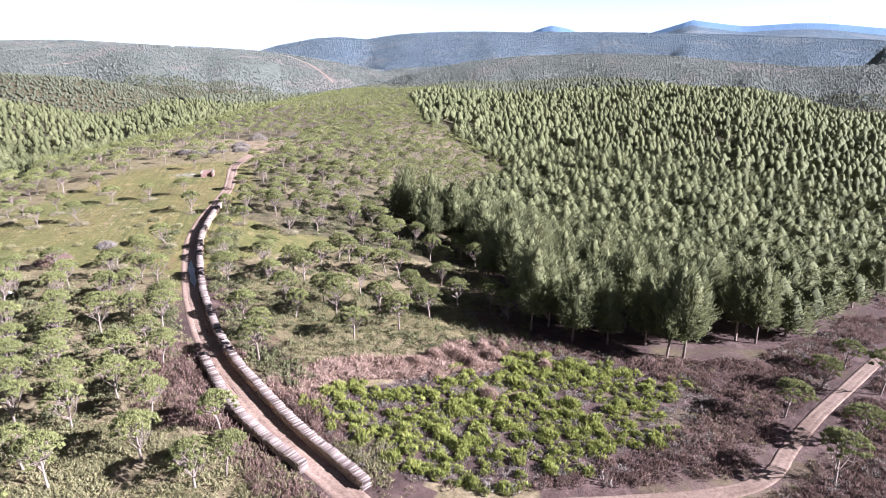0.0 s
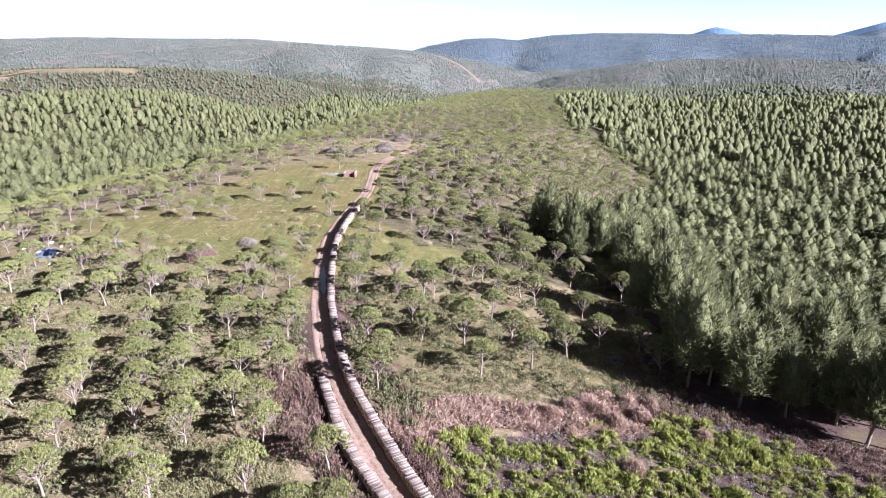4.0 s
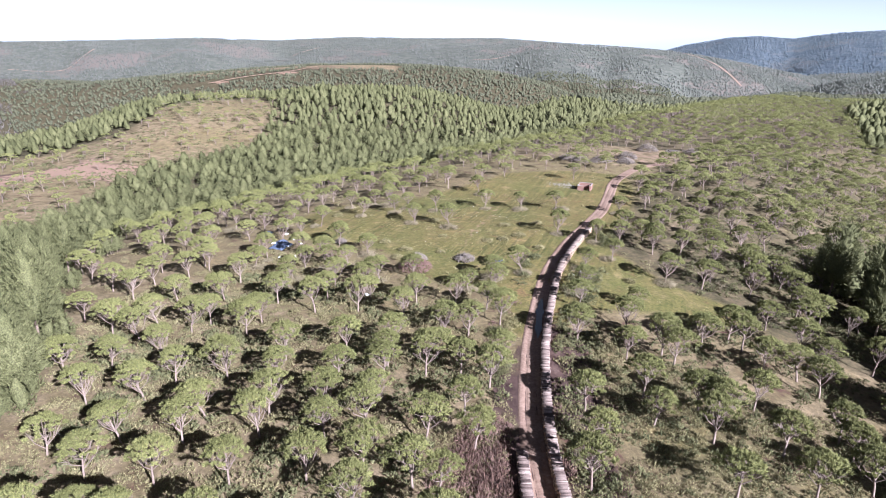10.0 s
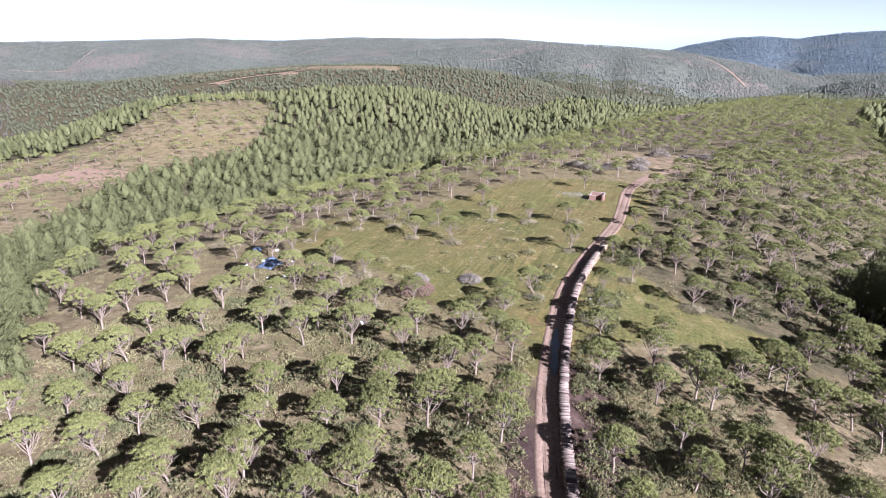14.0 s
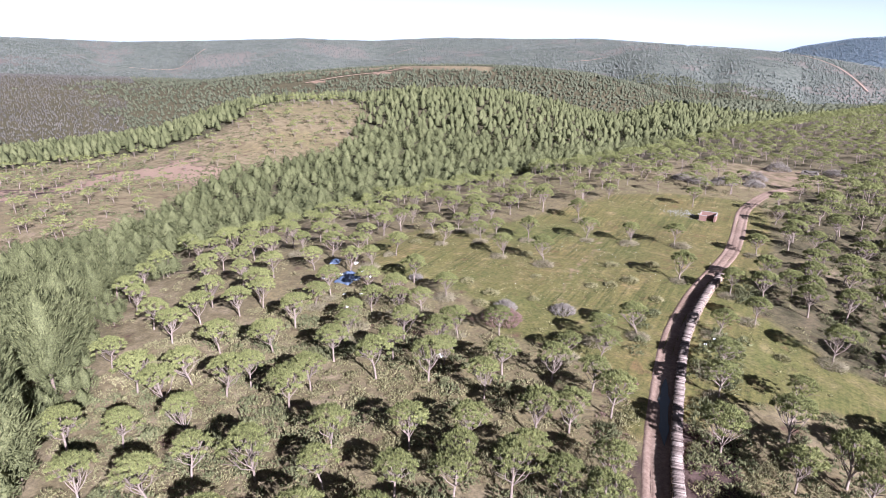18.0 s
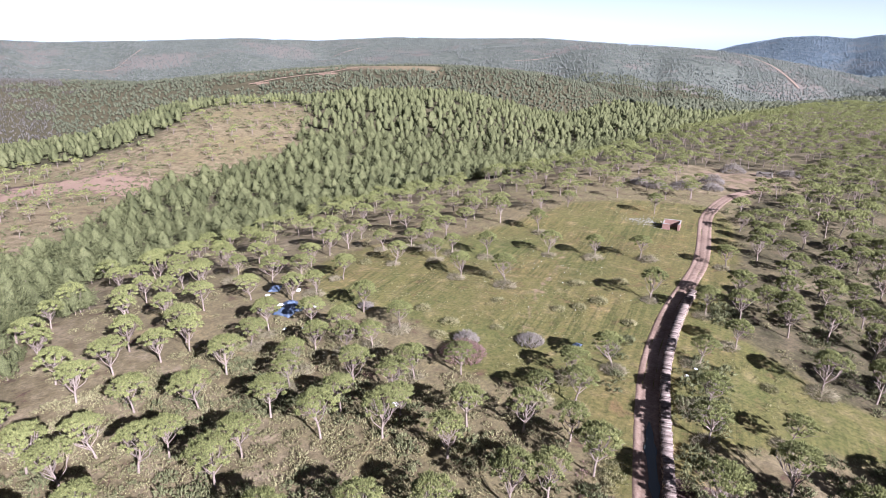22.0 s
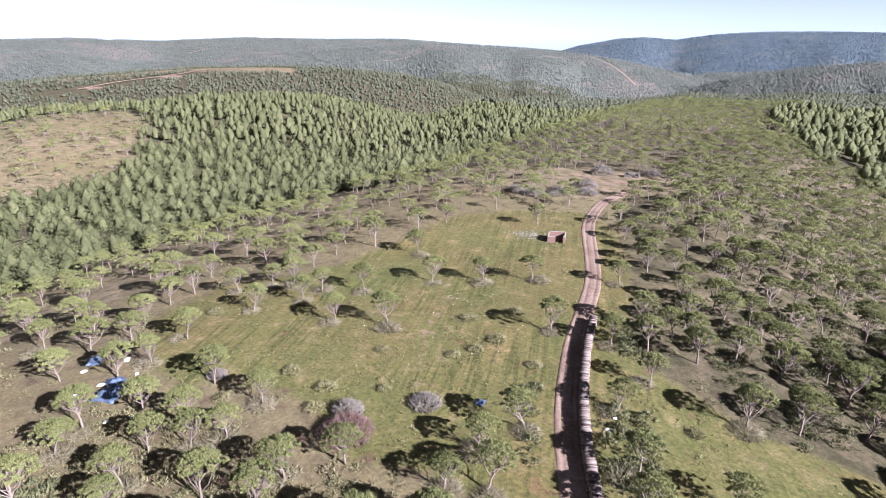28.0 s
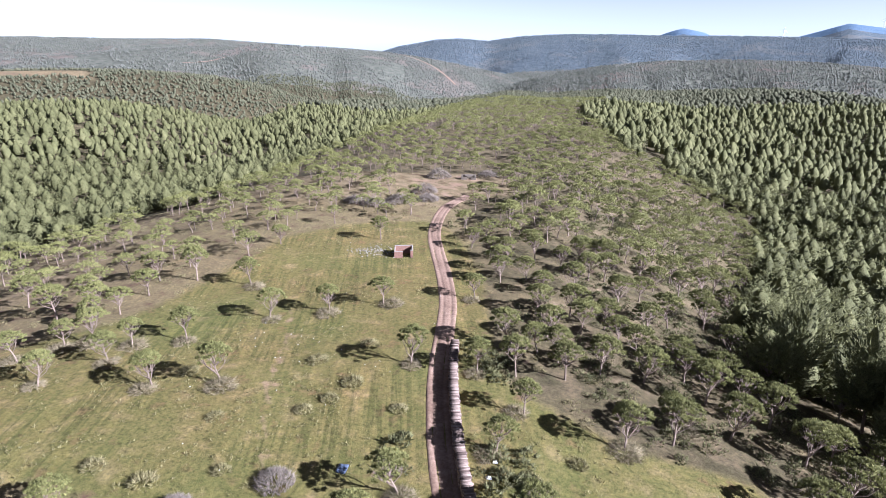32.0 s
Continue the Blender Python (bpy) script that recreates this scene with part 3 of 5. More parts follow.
BRACKEN_BAND = [(-28.4, 73.0), (-21.2, 79.6), (-9.3, 83.5), (7.0, 89.1), (9.8, 83.6), (-8.5, 75.8), (-22.4, 71.6)]


FOOTPATH = [(-78.5, 128.0), (-82.0, 136.0), (-86.0, 146.0), (-88.5, 157.0), (-93.0, 168.0)]
FIELD_ROAD = [(-1075, 690), (-1050, 735), (-1040, 790), (-1001, 857), (-982, 900), (-975, 945), (-958, 989), (-965, 1040)]
FAR_TRACK = [(-2240, 850), (-2211, 889), (-2163, 972), (-2200, 1060), (-2303, 1153)]
WEST_TRACK = [(-1945, 1740), (-1925, 1777), (-1917, 1862)]
HILL_TRACK = [(-1150, 1800), (-1129, 1834), (-1076, 1930)]
FIRE_BREAK = [(-635, 2351), (-560, 2305), (-484, 2247), (-420, 2150), (-365, 2060)]


def forest_east(x, y):
    edge = np.interp(y, [85, 100, 124, 140, 155, 168, 184, 205, 231, 267, 300, 347, 372, 388, 450, 555, 800, 1200], [14, 14, 10, 4, -6, -12, -12, -8, 3, 14, 24, 32, 10, -18, -20, -32, 10, 90])
    low = np.interp(x, [4, 14, 20, 26, 42, 50, 62, 78, 198, 418], [98, 94, 90, 88, 87, 87, 96, 109, 216, 372])
    return (x > edge + 8 * (blot(x, y, 17, 18) - 0.5)) & (y > low + 5 * (blot(x, y, 13, 19) - 0.5))


def forest_west(x, y):
    edge = np.interp(y, [20, 45, 50, 59, 65, 74, 83, 97, 124, 160, 200, 235, 300, 420, 700, 1200], [-80, -88, -94, -106, -113, -128, -151, -160, -177, -192, -192, -188, -165, -162, -150, -60])
    return x < edge + 16 * (blot(x, y, 19, 17) - 0.5)


BALD = [(-228, 40), (-214, 88), (-230, 112), (-265, 152), (-285, 180), (-294, 206), (-290, 240), (-312, 272), (-362, 322), (-415, 345), (-450, 320), (-430, 285), (-392, 245), (-380, 215), (-392, 165), (-402, 120), (-415, 40)]


def thinned(x, y):
    """How far the wood on the western hill gives way to bare heath, 0 to 1."""
    d = line_off(x, y, BALD + BALD[:1]) * np.where(inside(x, y, BALD), 1, -1)
    return step(0.5 + d / 14 + (blot(x, y, 30, 9) - 0.5) * 1.1 + (blot(x, y, 11, 10) - 0.5) * 0.6)


def open_field(x, y):
    r, way = np.hypot(x + 30, y - 40), np.degrees(np.arctan2(x + 30, y - 40))
    return (way > -57) & (way < -39) & (r > 1265 + 90 * blot(x, y, 70, 98)) & (r < 1350 + 40 * blot(x, y, 60, 99))


def brown_slope(x, y):
    """The leafless slope across the western valley."""
    r, way = np.hypot(x + 30, y - 40), np.degrees(np.arctan2(x + 30, y - 40))
    return (way < -57) & (r > 950) & (r < 1900) & (blot(x, y, 260, 33) + 0.3 * blot(x, y, 40, 34) < 0.78)


def red_slope(x, y):
    return (line_off(x, y, [(-330, 85), (-322, 112), (-332, 142), (-328, 172), (-288, 168)]) < 3 + 14 * blot(x, y, 12, 14))


def ragged(x, y, ring, seed, reach=5.0):
    """Inside a ring whose edge wanders."""
    return inside(x + reach * (blot(x, y, 5, seed) - 0.5), y + reach * (blot(x, y, 5, seed + 1) - 0.5), ring)


def grid(rng, x0, x1, y0, y1, step_x, step_y, turn=0.0, jitter=0.3):
    """Planted rows with some unevenness."""
    gx, gy = np.meshgrid(np.arange(x0 - 300, x1 + 300, step_x), np.arange(y0 - 300, y1 + 300, step_y))
    mx, my = (x0 + x1) / 2, (y0 + y1) / 2
    c, s = math.cos(radians(turn)), math.sin(radians(turn))
    px, py = gx.ravel() - mx, gy.ravel() - my
    x, y = mx + px * c - py * s, my + px * s + py * c
    x, y = x + rng.normal(0, jitter * step_x, x.shape), y + rng.normal(0, jitter * step_y, y.shape)
    k = (x > x0) & (x < x1) & (y > y0) & (y < y1)
    return x[k], y[k]


# ---- ground ----
def build_ground():
    cx, cy = -40.0, 70.0
    r = np.concatenate([np.arange(0.5, 40, 2.5), np.arange(40, 240, 1.7), 240 * 1.0235 ** np.arange(0, 131)])
    r = r[r < 4890]
    spokes = 432
    a = np.arange(spokes) * 2 * np.pi / spokes
    x, y = cx + r[:, None] * np.sin(a), cy + r[:, None] * np.cos(a)
    z = height(x, y)
    n = len(r)
    v = np.stack([x, y, z], 2).reshape(-1, 3)
    i, j = np.meshgrid(np.arange(n - 1), np.arange(spokes), indexing="ij")
    k = (j + 1) % spokes
    f = np.stack([i * spokes + j, i * spokes + k, (i + 1) * spokes + k, (i + 1) * spokes + j], 2).reshape(-1, 4)[:, ::-1]
    rr = np.repeat((r[:-1] + r[1:]) / 2, spokes)
    wa = np.tile(np.degrees((a + np.pi) % (2 * np.pi) - np.pi), n - 1)
    # beyond 1700 m the ground takes the haze-tinted hill colours
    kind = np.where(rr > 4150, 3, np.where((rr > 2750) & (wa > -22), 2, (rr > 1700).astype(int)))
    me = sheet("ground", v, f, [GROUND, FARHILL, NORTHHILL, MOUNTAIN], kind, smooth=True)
    x, y = v[:, 0], v[:, 1]
    zone = np.zeros((len(v), 4))
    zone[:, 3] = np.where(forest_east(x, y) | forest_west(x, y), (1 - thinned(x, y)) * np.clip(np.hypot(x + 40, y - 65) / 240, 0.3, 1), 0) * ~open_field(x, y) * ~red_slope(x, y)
    # planted ground: most of the shade-darkened floor goes to the east and north
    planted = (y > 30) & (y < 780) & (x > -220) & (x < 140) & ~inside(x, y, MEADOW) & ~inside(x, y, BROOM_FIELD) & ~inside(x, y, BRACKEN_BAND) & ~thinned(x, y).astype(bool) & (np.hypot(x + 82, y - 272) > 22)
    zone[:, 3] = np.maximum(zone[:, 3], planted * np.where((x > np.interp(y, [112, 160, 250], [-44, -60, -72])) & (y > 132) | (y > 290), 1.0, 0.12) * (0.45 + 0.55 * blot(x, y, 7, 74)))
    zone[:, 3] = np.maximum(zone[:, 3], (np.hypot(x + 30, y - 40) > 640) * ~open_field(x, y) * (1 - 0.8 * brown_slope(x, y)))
    ring = MEADOW
    soft = np.minimum(1, line_off(x, y, ring + ring[:1]) / 4)
    zone[:, 0] = np.where(inside(x, y, ring), 0.5 + soft * 0.5, 0.5 - soft * 0.5)
    zone[:, 0] = np.maximum(zone[:, 0], 0.42 * ((x < -50) & (x > -150) & (y > 90) & (y < 240)))
    zone[:, 0] = np.maximum(zone[:, 0], 0.5 * thinned(x, y) * (0.4 + 0.6 * blot(x, y, 30, 16)))
    zone[:, 0] = np.maximum(zone[:, 0], np.where(y > 165, 0.3, 0.5) * ((x > -75) & (x < 25) & (y > 76) & (y < 420)) * (0.5 + 0.5 * blot(x, y, 12, 71)))
    zone[:, 1] = 0.6 * np.maximum(0, 1 - line_off(x, y, TRACK) / 1.6)
    zone[:, 1] = np.maximum(zone[:, 1], 0.52 * np.maximum(0, 1 - line_off(x, y, FOOTPATH) / 2.6))
    zone[:, 1] = np.maximum(zone[:, 1], 0.6 * (np.hypot(x + 82, (y - 272) * 0.75) + 10 * blot(x, y, 6, 72) < 20) * (0.4 + 0.6 * blot(x, y, 5, 73)))
    zone[:, 1] = np.maximum(zone[:, 1], 0.9 * np.maximum(0, 1 - line_off(x, y, FIELD_ROAD) / 12))
    zone[:, 1] = np.maximum(zone[:, 1], 0.42 * red_slope(x, y) + 0.42 * thinned(x, y) * blot(x, y, 22, 16))
    band = ragged(x, y, BRACKEN_BAND, 110, 6.0) | red_slope(x, y)
    near = line_off(x, y, STACK_EAST)
    heath = (x > 8 + 0.4 * np.maximum(0, 40 - y)) & (y < 130) & (y > -90) | inside(x, y, BROOM_FIELD) | (x > -50) & (y < 112) & (near < 7)
    zone[:, 2] = np.clip(band * 0.85 + 0.35 * thinned(x, y) * blot(x, y, 16, 20) + 0.5 * open_field(x, y) * blot(x, y, 30, 23)  + heath * (0.45 + 0.6 * blot(x, y, 7, 13)), 0, 1)
    at = me.color_attributes.new("zone", "FLOAT_COLOR", "POINT")
    at.data.foreach_set("color", zone.astype(np.float32).ravel())
    return tagged(new("ground", me), "hilly ground with meadow grass, brown heath and bracken", "ground", kind="structure")


build_ground()

# ---- stone pines round the meadow and in the plantations ----
rng = np.random.default_rng(7)
PINE_MEADOW = [(-63.6, 128.1), (-47.9, 119.8), (-63.6, 116.6), (-54.3, 136.8), (-95.4, 118.3), (-83.7, 108.6), (-40.5, 126.1), (-49.9, 125.8), (-39.6, 141.4), (-51.6, 145.0), (-98.6, 100.4), (-94.3, 111.1), (-97.1, 108.1), (-100.7, 105.4), (-58.6, 153.3), (-110.1, 100.4), (-68.1, 153.5), (-92.3, 144.1), (-100.5, 141.3), (-112.1, 105.2), (-115.6, 138.7), (-110.9, 146.2), (-103.7, 154.6), (-116.9, 119.2), (-110.8, 151.4), (-77.4, 172.2), (-86.1, 169.3), (-95.3, 165.5), (-117.3, 151.4), (-118.2, 126.8), (-124.6, 144.7), (-62.1, 178.0), (-120.7, 149.4), (-137.3, 116.2), (-105.0, 178.1), (-95.4, 96.5), (-67.1, 121.9), (-67.7, 114.5), (-126.3, 123.2), (-32.9, 148.9), (-108.8, 199.8), (-87.5, 206.6), (-50.5, 161.0), (-47.4, 159.5)]
PINE_WEST = [(-64.8, 44.6), (-61.2, 46.6), (-80.6, 48.4), (-73.2, 48.9), (-55.4, 50.8), (-42.7, 51.1), (-28.2, 52.4), (-66.1, 52.5), (-47.3, 54.1), (-75.8, 54.3), (-25.6, 54.5), (-86.8, 55.7), (-35.4, 56.0), (-59.3, 56.8), (-96.1, 57.4), (-69.9, 58.3), (-81.6, 60.5), (-46.3, 61.5), (-53.2, 61.8), (-92.8, 62.1), (-72.0, 62.8), (-37.6, 63.5), (-63.3, 63.9), (-82.0, 65.1), (-49.9, 66.7), (-111.7, 67.5), (-66.2, 67.6), (-56.7, 67.8), (-103.6, 67.8), (-44.1, 68.0), (-41.3, 69.0), (-98.2, 69.2)]
PINE_WEST_B = [(-77.1, 69.7), (-60.6, 72.1), (-54.8, 72.8), (-70.8, 73.8), (-100.7, 73.8), (-47.1, 74.3), (-94.4, 75.5), (-56.5, 75.8), (-113.7, 76.8), (-121.3, 77.1), (-42.3, 77.2), (-74.8, 77.8), (-64.5, 78.0), (-131.7, 78.3), (-94.1, 78.9), (-85.5, 79.3), (-106.0, 80.6), (-59.9, 81.8), (-46.8, 81.9), (-117.4, 83.1), (-87.7, 84.0), (-69.1, 84.4), (-145.4, 84.8), (-61.7, 85.0), (-55.9, 86.1), (-100.5, 86.2), (-123.0, 87.9), (-52.0, 88.8), (-47.5, 89.0), (-115.5, 89.0), (-64.3, 89.2), (-91.8, 90.8)]
PINE_WEST_C = [(-57.3, 91.0), (-150.3, 91.4), (-83.5, 91.8), (-105.3, 93.2), (-115.3, 93.3), (-118.6, 94.7), (-49.4, 95.8), (-60.3, 96.4), (-78.1, 96.5), (-85.7, 96.9), (-69.9, 98.5), (-57.9, 99.9), (-79.5, 101.1), (-127.9, 103.1), (-83.2, 103.6), (-71.6, 104.4), (-55.8, 106.0), (-65.7, 107.7), (-60.5, 109.6), (-100.5, 110.7), (-125.1, 110.8), (-118.2, 114.6), (-128.3, 117.7), (-153.5, 122.1), (-143.3, 125.2), (-138.6, 151.1), (-132.1, 160.5), (-153.4, 166.0), (-143.9, 166.7), (-130.7, 166.8), (-121.7, 170.9), (-116.2, 178.1)]
PINE_EAST = [(43.7, 57.9), (51.0, 64.8), (44.6, 70.8), (61.4, 76.4), (54.2, 78.5), (-29.0, 79.1), (61.7, 85.1), (-16.4, 88.2), (-35.4, 92.7), (-9.5, 93.3), (-27.4, 95.2), (-20.6, 96.6), (-4.4, 98.9), (-13.4, 99.6), (-30.5, 100.7), (-21.0, 100.8), (-23.8, 102.2), (-6.6, 104.6), (-18.0, 107.9), (-8.2, 107.9), (-35.7, 108.8), (-29.6, 111.9), (-31.9, 113.6), (-2.4, 117.2), (-11.2, 117.7), (-18.5, 118.6), (-27.6, 119.5), (-14.3, 120.7), (-22.5, 124.1), (-24.9, 125.7), (-11.7, 127.3), (-14.9, 129.2), (5.3, 130.0), (-20.8, 135.2), (2.1, 135.7), (0.5, 140.5)]
PINE_EAST_B = [(3.7, 141.9), (-33.5, 144.7), (-25.7, 149.1), (-53.2, 153.5), (-19.1, 155.0), (-46.4, 155.2), (-26.9, 157.5), (-41.4, 158.3), (-35.1, 159.3), (-21.8, 160.3), (-29.1, 161.6), (-7.5, 161.7), (-55.3, 162.2), (-23.6, 164.4), (-49.3, 165.6), (-35.3, 166.2), (-29.2, 167.4), (-15.4, 168.6), (-37.8, 169.9), (-43.8, 170.4), (-39.7, 174.4), (-51.3, 174.8), (-45.5, 176.3), (-18.5, 176.3), (-32.4, 176.7), (-28.0, 182.1), (-36.5, 185.4), (-44.4, 186.6), (-20.3, 188.5), (-32.0, 191.2), (-11.3, 206.0), (-15.1, 213.5), (-0.1, 220.5), (-14.9, 227.3), (0.6, 237.9), (9.8, 252.6)]
own = np.array(PINE_MEADOW + PINE_WEST + PINE_WEST_B + PINE_WEST_C + PINE_EAST + PINE_EAST_B)
size = np.concatenate([rng.uniform(lo, hi, len(k)) for k, lo, hi in ((PINE_MEADOW, 0.66, 0.84), (PINE_WEST, 0.76, 0.92), (PINE_WEST_B, 0.76, 0.92), (PINE_WEST_C, 0.76, 0.92), (PINE_EAST, 0.8, 0.96), (PINE_EAST_B, 0.8, 0.96))])


def clear_of(x, y, spots, gap):
    ok = np.ones(len(x), bool)
    for sx, sy in spots:
        ok &= np.hypot(x - sx, y - sy) > gap
    return ok


x, y = grid(rng, -260, 60, -50, 420, 6.9, 6.9, 24, 0.25)
keep = ~forest_east(x, y) & ~forest_west(x, y) & ~inside(x, y, MEADOW) & (line_off(x, y, ROAD) > 4.6) & (line_off(x, y, STACK_EAST) > 2.6) & (line_off(x, y, STACK_WEST) > 3) & (line_off(x, y, TRACK) > 4)
keep &= ~inside(x, y, BROOM_FIELD) & ~inside(x, y, BRACKEN_BAND) & clear_of(x, y, own, 6.0) & ~((x > -2) & (y < 112) & (y > 30)) & ~((np.hypot(x + 84, y - 200) < 13))
keep &= ~((x > -25) & (y < 90) & (y > 30)) & ~((x > -30) & (y < 96) & (rng.uniform(0, 1, len(x)) < 0.6)) & (rng.uniform(0, 1, len(x)) > 0.1) & ~(np.hypot(x + 84, (y - 272) * 0.7) < 17)
keep &= ~((x < -100) & (y > 125) & (rng.uniform(0, 1, len(x)) < 0.15))
fill = np.stack([x[keep], y[keep]], 1)
x, y = grid(rng, -75, 60, 98, 420, 6.5, 6.5, 24, 0.25)
keep = ~forest_east(x, y) & (line_off(x, y, STACK_EAST) > 3) & clear_of(x, y, own, 6.2) & ~inside(x, y, MEADOW) & (line_off(x, y, ROAD) > 4.6) & (x > np.interp(y, [98, 110, 150, 185, 240, 420], [-34, -36, -48, -62, -66, -75])) & (rng.uniform(0, 1, len(x)) > 0.06) & ~(np.hypot(x + 84, (y - 272) * 0.7) < 17)
fill = np.vstack([fill[(fill[:, 1] < 98) | (fill[:, 0] < np.interp(fill[:, 1], [98, 110, 150, 185, 240, 420], [-34, -36, -48, -62, -66, -75]))], np.stack([x[keep], y[keep]], 1)])
near = np.hypot(fill[:, 0] + 45, fill[:, 1] - 90) + 200 * (fill[:, 1] < 36)
order = np.argsort(near)
close, rest = fill[order[:80]], fill[order[80:]]

pine_kinds = []
for k in range(7):
    trunk, crown = stone_pine(rng, 58, 52, 0.37, 0.15)
    root = new("stone_pine")
    part("trunk", trunk.mesh("trunk", BARK, True), root, "pale grey-pink trunk with rising limbs")
    part("crown", crown.mesh("crown", PINE), root, "yellow-green domed needle crown")
    tagged(root, "umbrella-shaped stone pine with pale trunk on heath", "tree", "plantation pines")
    pine_kinds.append(root)


def plant(kinds, x, y, s, used, low=0.92, high=1.12):
    m = pose(x, y, float(height(x, y)), rng.normal(0, 2.5), rng.normal(0, 2.5), rng.uniform(0, 360)) @ Matrix.Diagonal((s, s, s * rng.uniform(low, high), 1))
    k = int(rng.integers(0, len(kinds)))
    if k not in used:
        used.add(k)
        kinds[k].matrix_basis = m
        return kinds[k]
    base = kinds[k].matrix_basis.copy()
    kinds[k].matrix_basis = Matrix()
    ob = copy_thing(kinds[k], m)
    kinds[k].matrix_basis = base
    return ob


used = set()
for i, (px, py) in enumerate(own):
    if forest_west(px, py) and px > -110 or math.hypot(px + 83, py - 119.5) < 4.5:
        continue
    t = plant(pine_kinds, px, py, size[i], used)
    if i < len(PINE_MEADOW):
        tagged(t, "umbrella-shaped stone pine standing in short meadow grass", group="meadow pines")
for px, py in close:
    plant(pine_kinds, px, py, rng.uniform(0.8, 1.0) if px > -45 else rng.uniform(0.7, 0.88), used)

kinds = []
for k in range(6):
    trunk, crown = stone_pine(rng, 26, 18, 0.52, 0.27, False)
    kinds.append(joined(trunk, crown))
strew("stone_pine_wood", kinds, np.column_stack([rest, np.where(rest[:, 0] > -60, rng.uniform(0.8, 1.0, len(rest)), rng.uniform(0.64, 0.86, len(rest)))]), rng, [BARK, PINE], "plantation of umbrella-shaped stone pines in rows", "trees", 0.15, 0.95)

def seen(x, y, top):
    """Whether ground at x, y with growth of that height shows over the brows before it."""
    ways, offs = np.radians(np.arange(-96, 50, 0.5)), np.geomspace(150, 4850, 420)
    ok = np.zeros(len(x), bool)
    for ex, ey in ((0.0, 0.0), (-30.0, 55.0), (-52.0, 84.0)):
        px, py = ex + offs * np.sin(ways)[:, None], ey + offs * np.cos(ways)[:, None]
        rise = np.maximum.accumulate((height(px, py) - EYE) / offs, axis=1)
        r, a = np.hypot(x - ex, y - ey), np.arctan2(x - ex, y - ey)
        i = np.clip(((np.degrees(a) + 96) / 0.5).astype(int), 0, len(ways) - 1)
        j = np.clip(np.searchsorted(offs, r * 0.97) - 1, 0, len(offs) - 1)
        ok |= (height(x, y) + top - EYE) / r > rise[i, j]
    return ok


# ---- the pine forest on both flanks ----
x, y = grid(rng, -620, 640, 15, 660, 6.0, 6.0, 8, 0.34)
thin = thinned(x, y)
look_way = np.degrees(np.arctan2(x + 20, y - 20))
keep = (forest_east(x, y) | forest_west(x, y)) & (look_way > -95) & (look_way < 48) & (rng.uniform(0, 1, len(x)) > thin * 1.05)
gap = blot(x, y, 26, 21)
keep &= (rng.uniform(0, 1, len(x)) > 0.05) & ~((gap < 0.12) & (np.hypot(x, y) > 220)) & ~red_slope(x, y)
wood = np.stack([x[keep], y[keep]], 1)
wood = wood[seen(wood[:, 0], wood[:, 1], 13.0)]
off = np.minimum(np.hypot(wood[:, 0] + 25, wood[:, 1] - 45), np.hypot(wood[:, 0] + 55, wood[:, 1] - 85))
order = np.argsort(off)
wood, off = wood[order], off[order]
tall = 0.82 + 0.45 * blot(wood[:, 0], wood[:, 1], 60, 22) + rng.normal(0, 0.12, len(wood))
tall *= np.where(wood[:, 0] < -100, 0.98, 1.2) * (1 - 0.35 * thinned(wood[:, 0], wood[:, 1]))

forest_kinds = []
for k in range(5):
    trunk, crown = forest_pine(rng, 170, 18, 0.55, 0.15, 10.0, 8, 6, 0.74)
    root = new("forest_pine")
    part("trunk", trunk.mesh("trunk", DARKBARK, True), root, "dark straight trunk")
    part("crown", crown.mesh("crown", WOODLAND), root, "grey-green ragged needle crown")
    tagged(root, "tall grey-green pine at the forest edge", "tree", "forest edge pines")
    forest_kinds.append(root)
used = set()
for i in range(120):
    plant(forest_kinds, wood[i, 0], wood[i, 1], tall[i] * 0.92, used, 1.08, 1.35)


def woods(name, a, b, count, blades, tip, wide, stem, sides, steps):
    kinds = []
    for k in range(6):
        trunk, crown = forest_pine(rng, count, blades, tip, wide, 10.0, sides, steps)
        kinds.append(joined(trunk, crown) if stem else (*crown.arrays(), np.ones(len(crown.arrays()[1]), int)))
    k = (np.arange(len(wood)) >= 120) & (off >= a) & (off < b)
    strew(name, kinds, np.column_stack([wood[k], tall[k]]), rng, [DARKBARK, WOODLAND], "dense grey-green pine forest", "trees", 0.16, 0.68)


woods("pine_forest_near", 0, 190, 100, 7, 0.68, 0.28, True, 6, 5)
woods("pine_forest_middle", 190, 330, 46, 5, 0.78, 0.42, False, 5, 4)
woods("pine_forest_beyond", 330, 900, 12, 2, 1.0, 0.8, False, 5, 4)

x, y = rng.uniform(-170, -80, 900), rng.uniform(30, 110, 900)
keep = forest_west(x, y) & (np.hypot(x + 40, y - 65) < 115)
kinds = [joined(*forest_pine(rng, 60, 7, 1.0, 0.4, 10.0, 6, 4)) for k in range(4)]
strew("young_forest_pines", kinds, np.column_stack([x[keep], y[keep], rng.uniform(0.22, 0.55, keep.sum())])[:330], rng, [DARKBARK, WOODLAND], "young grey-green pines at the forest's edge", "trees", 0.2)

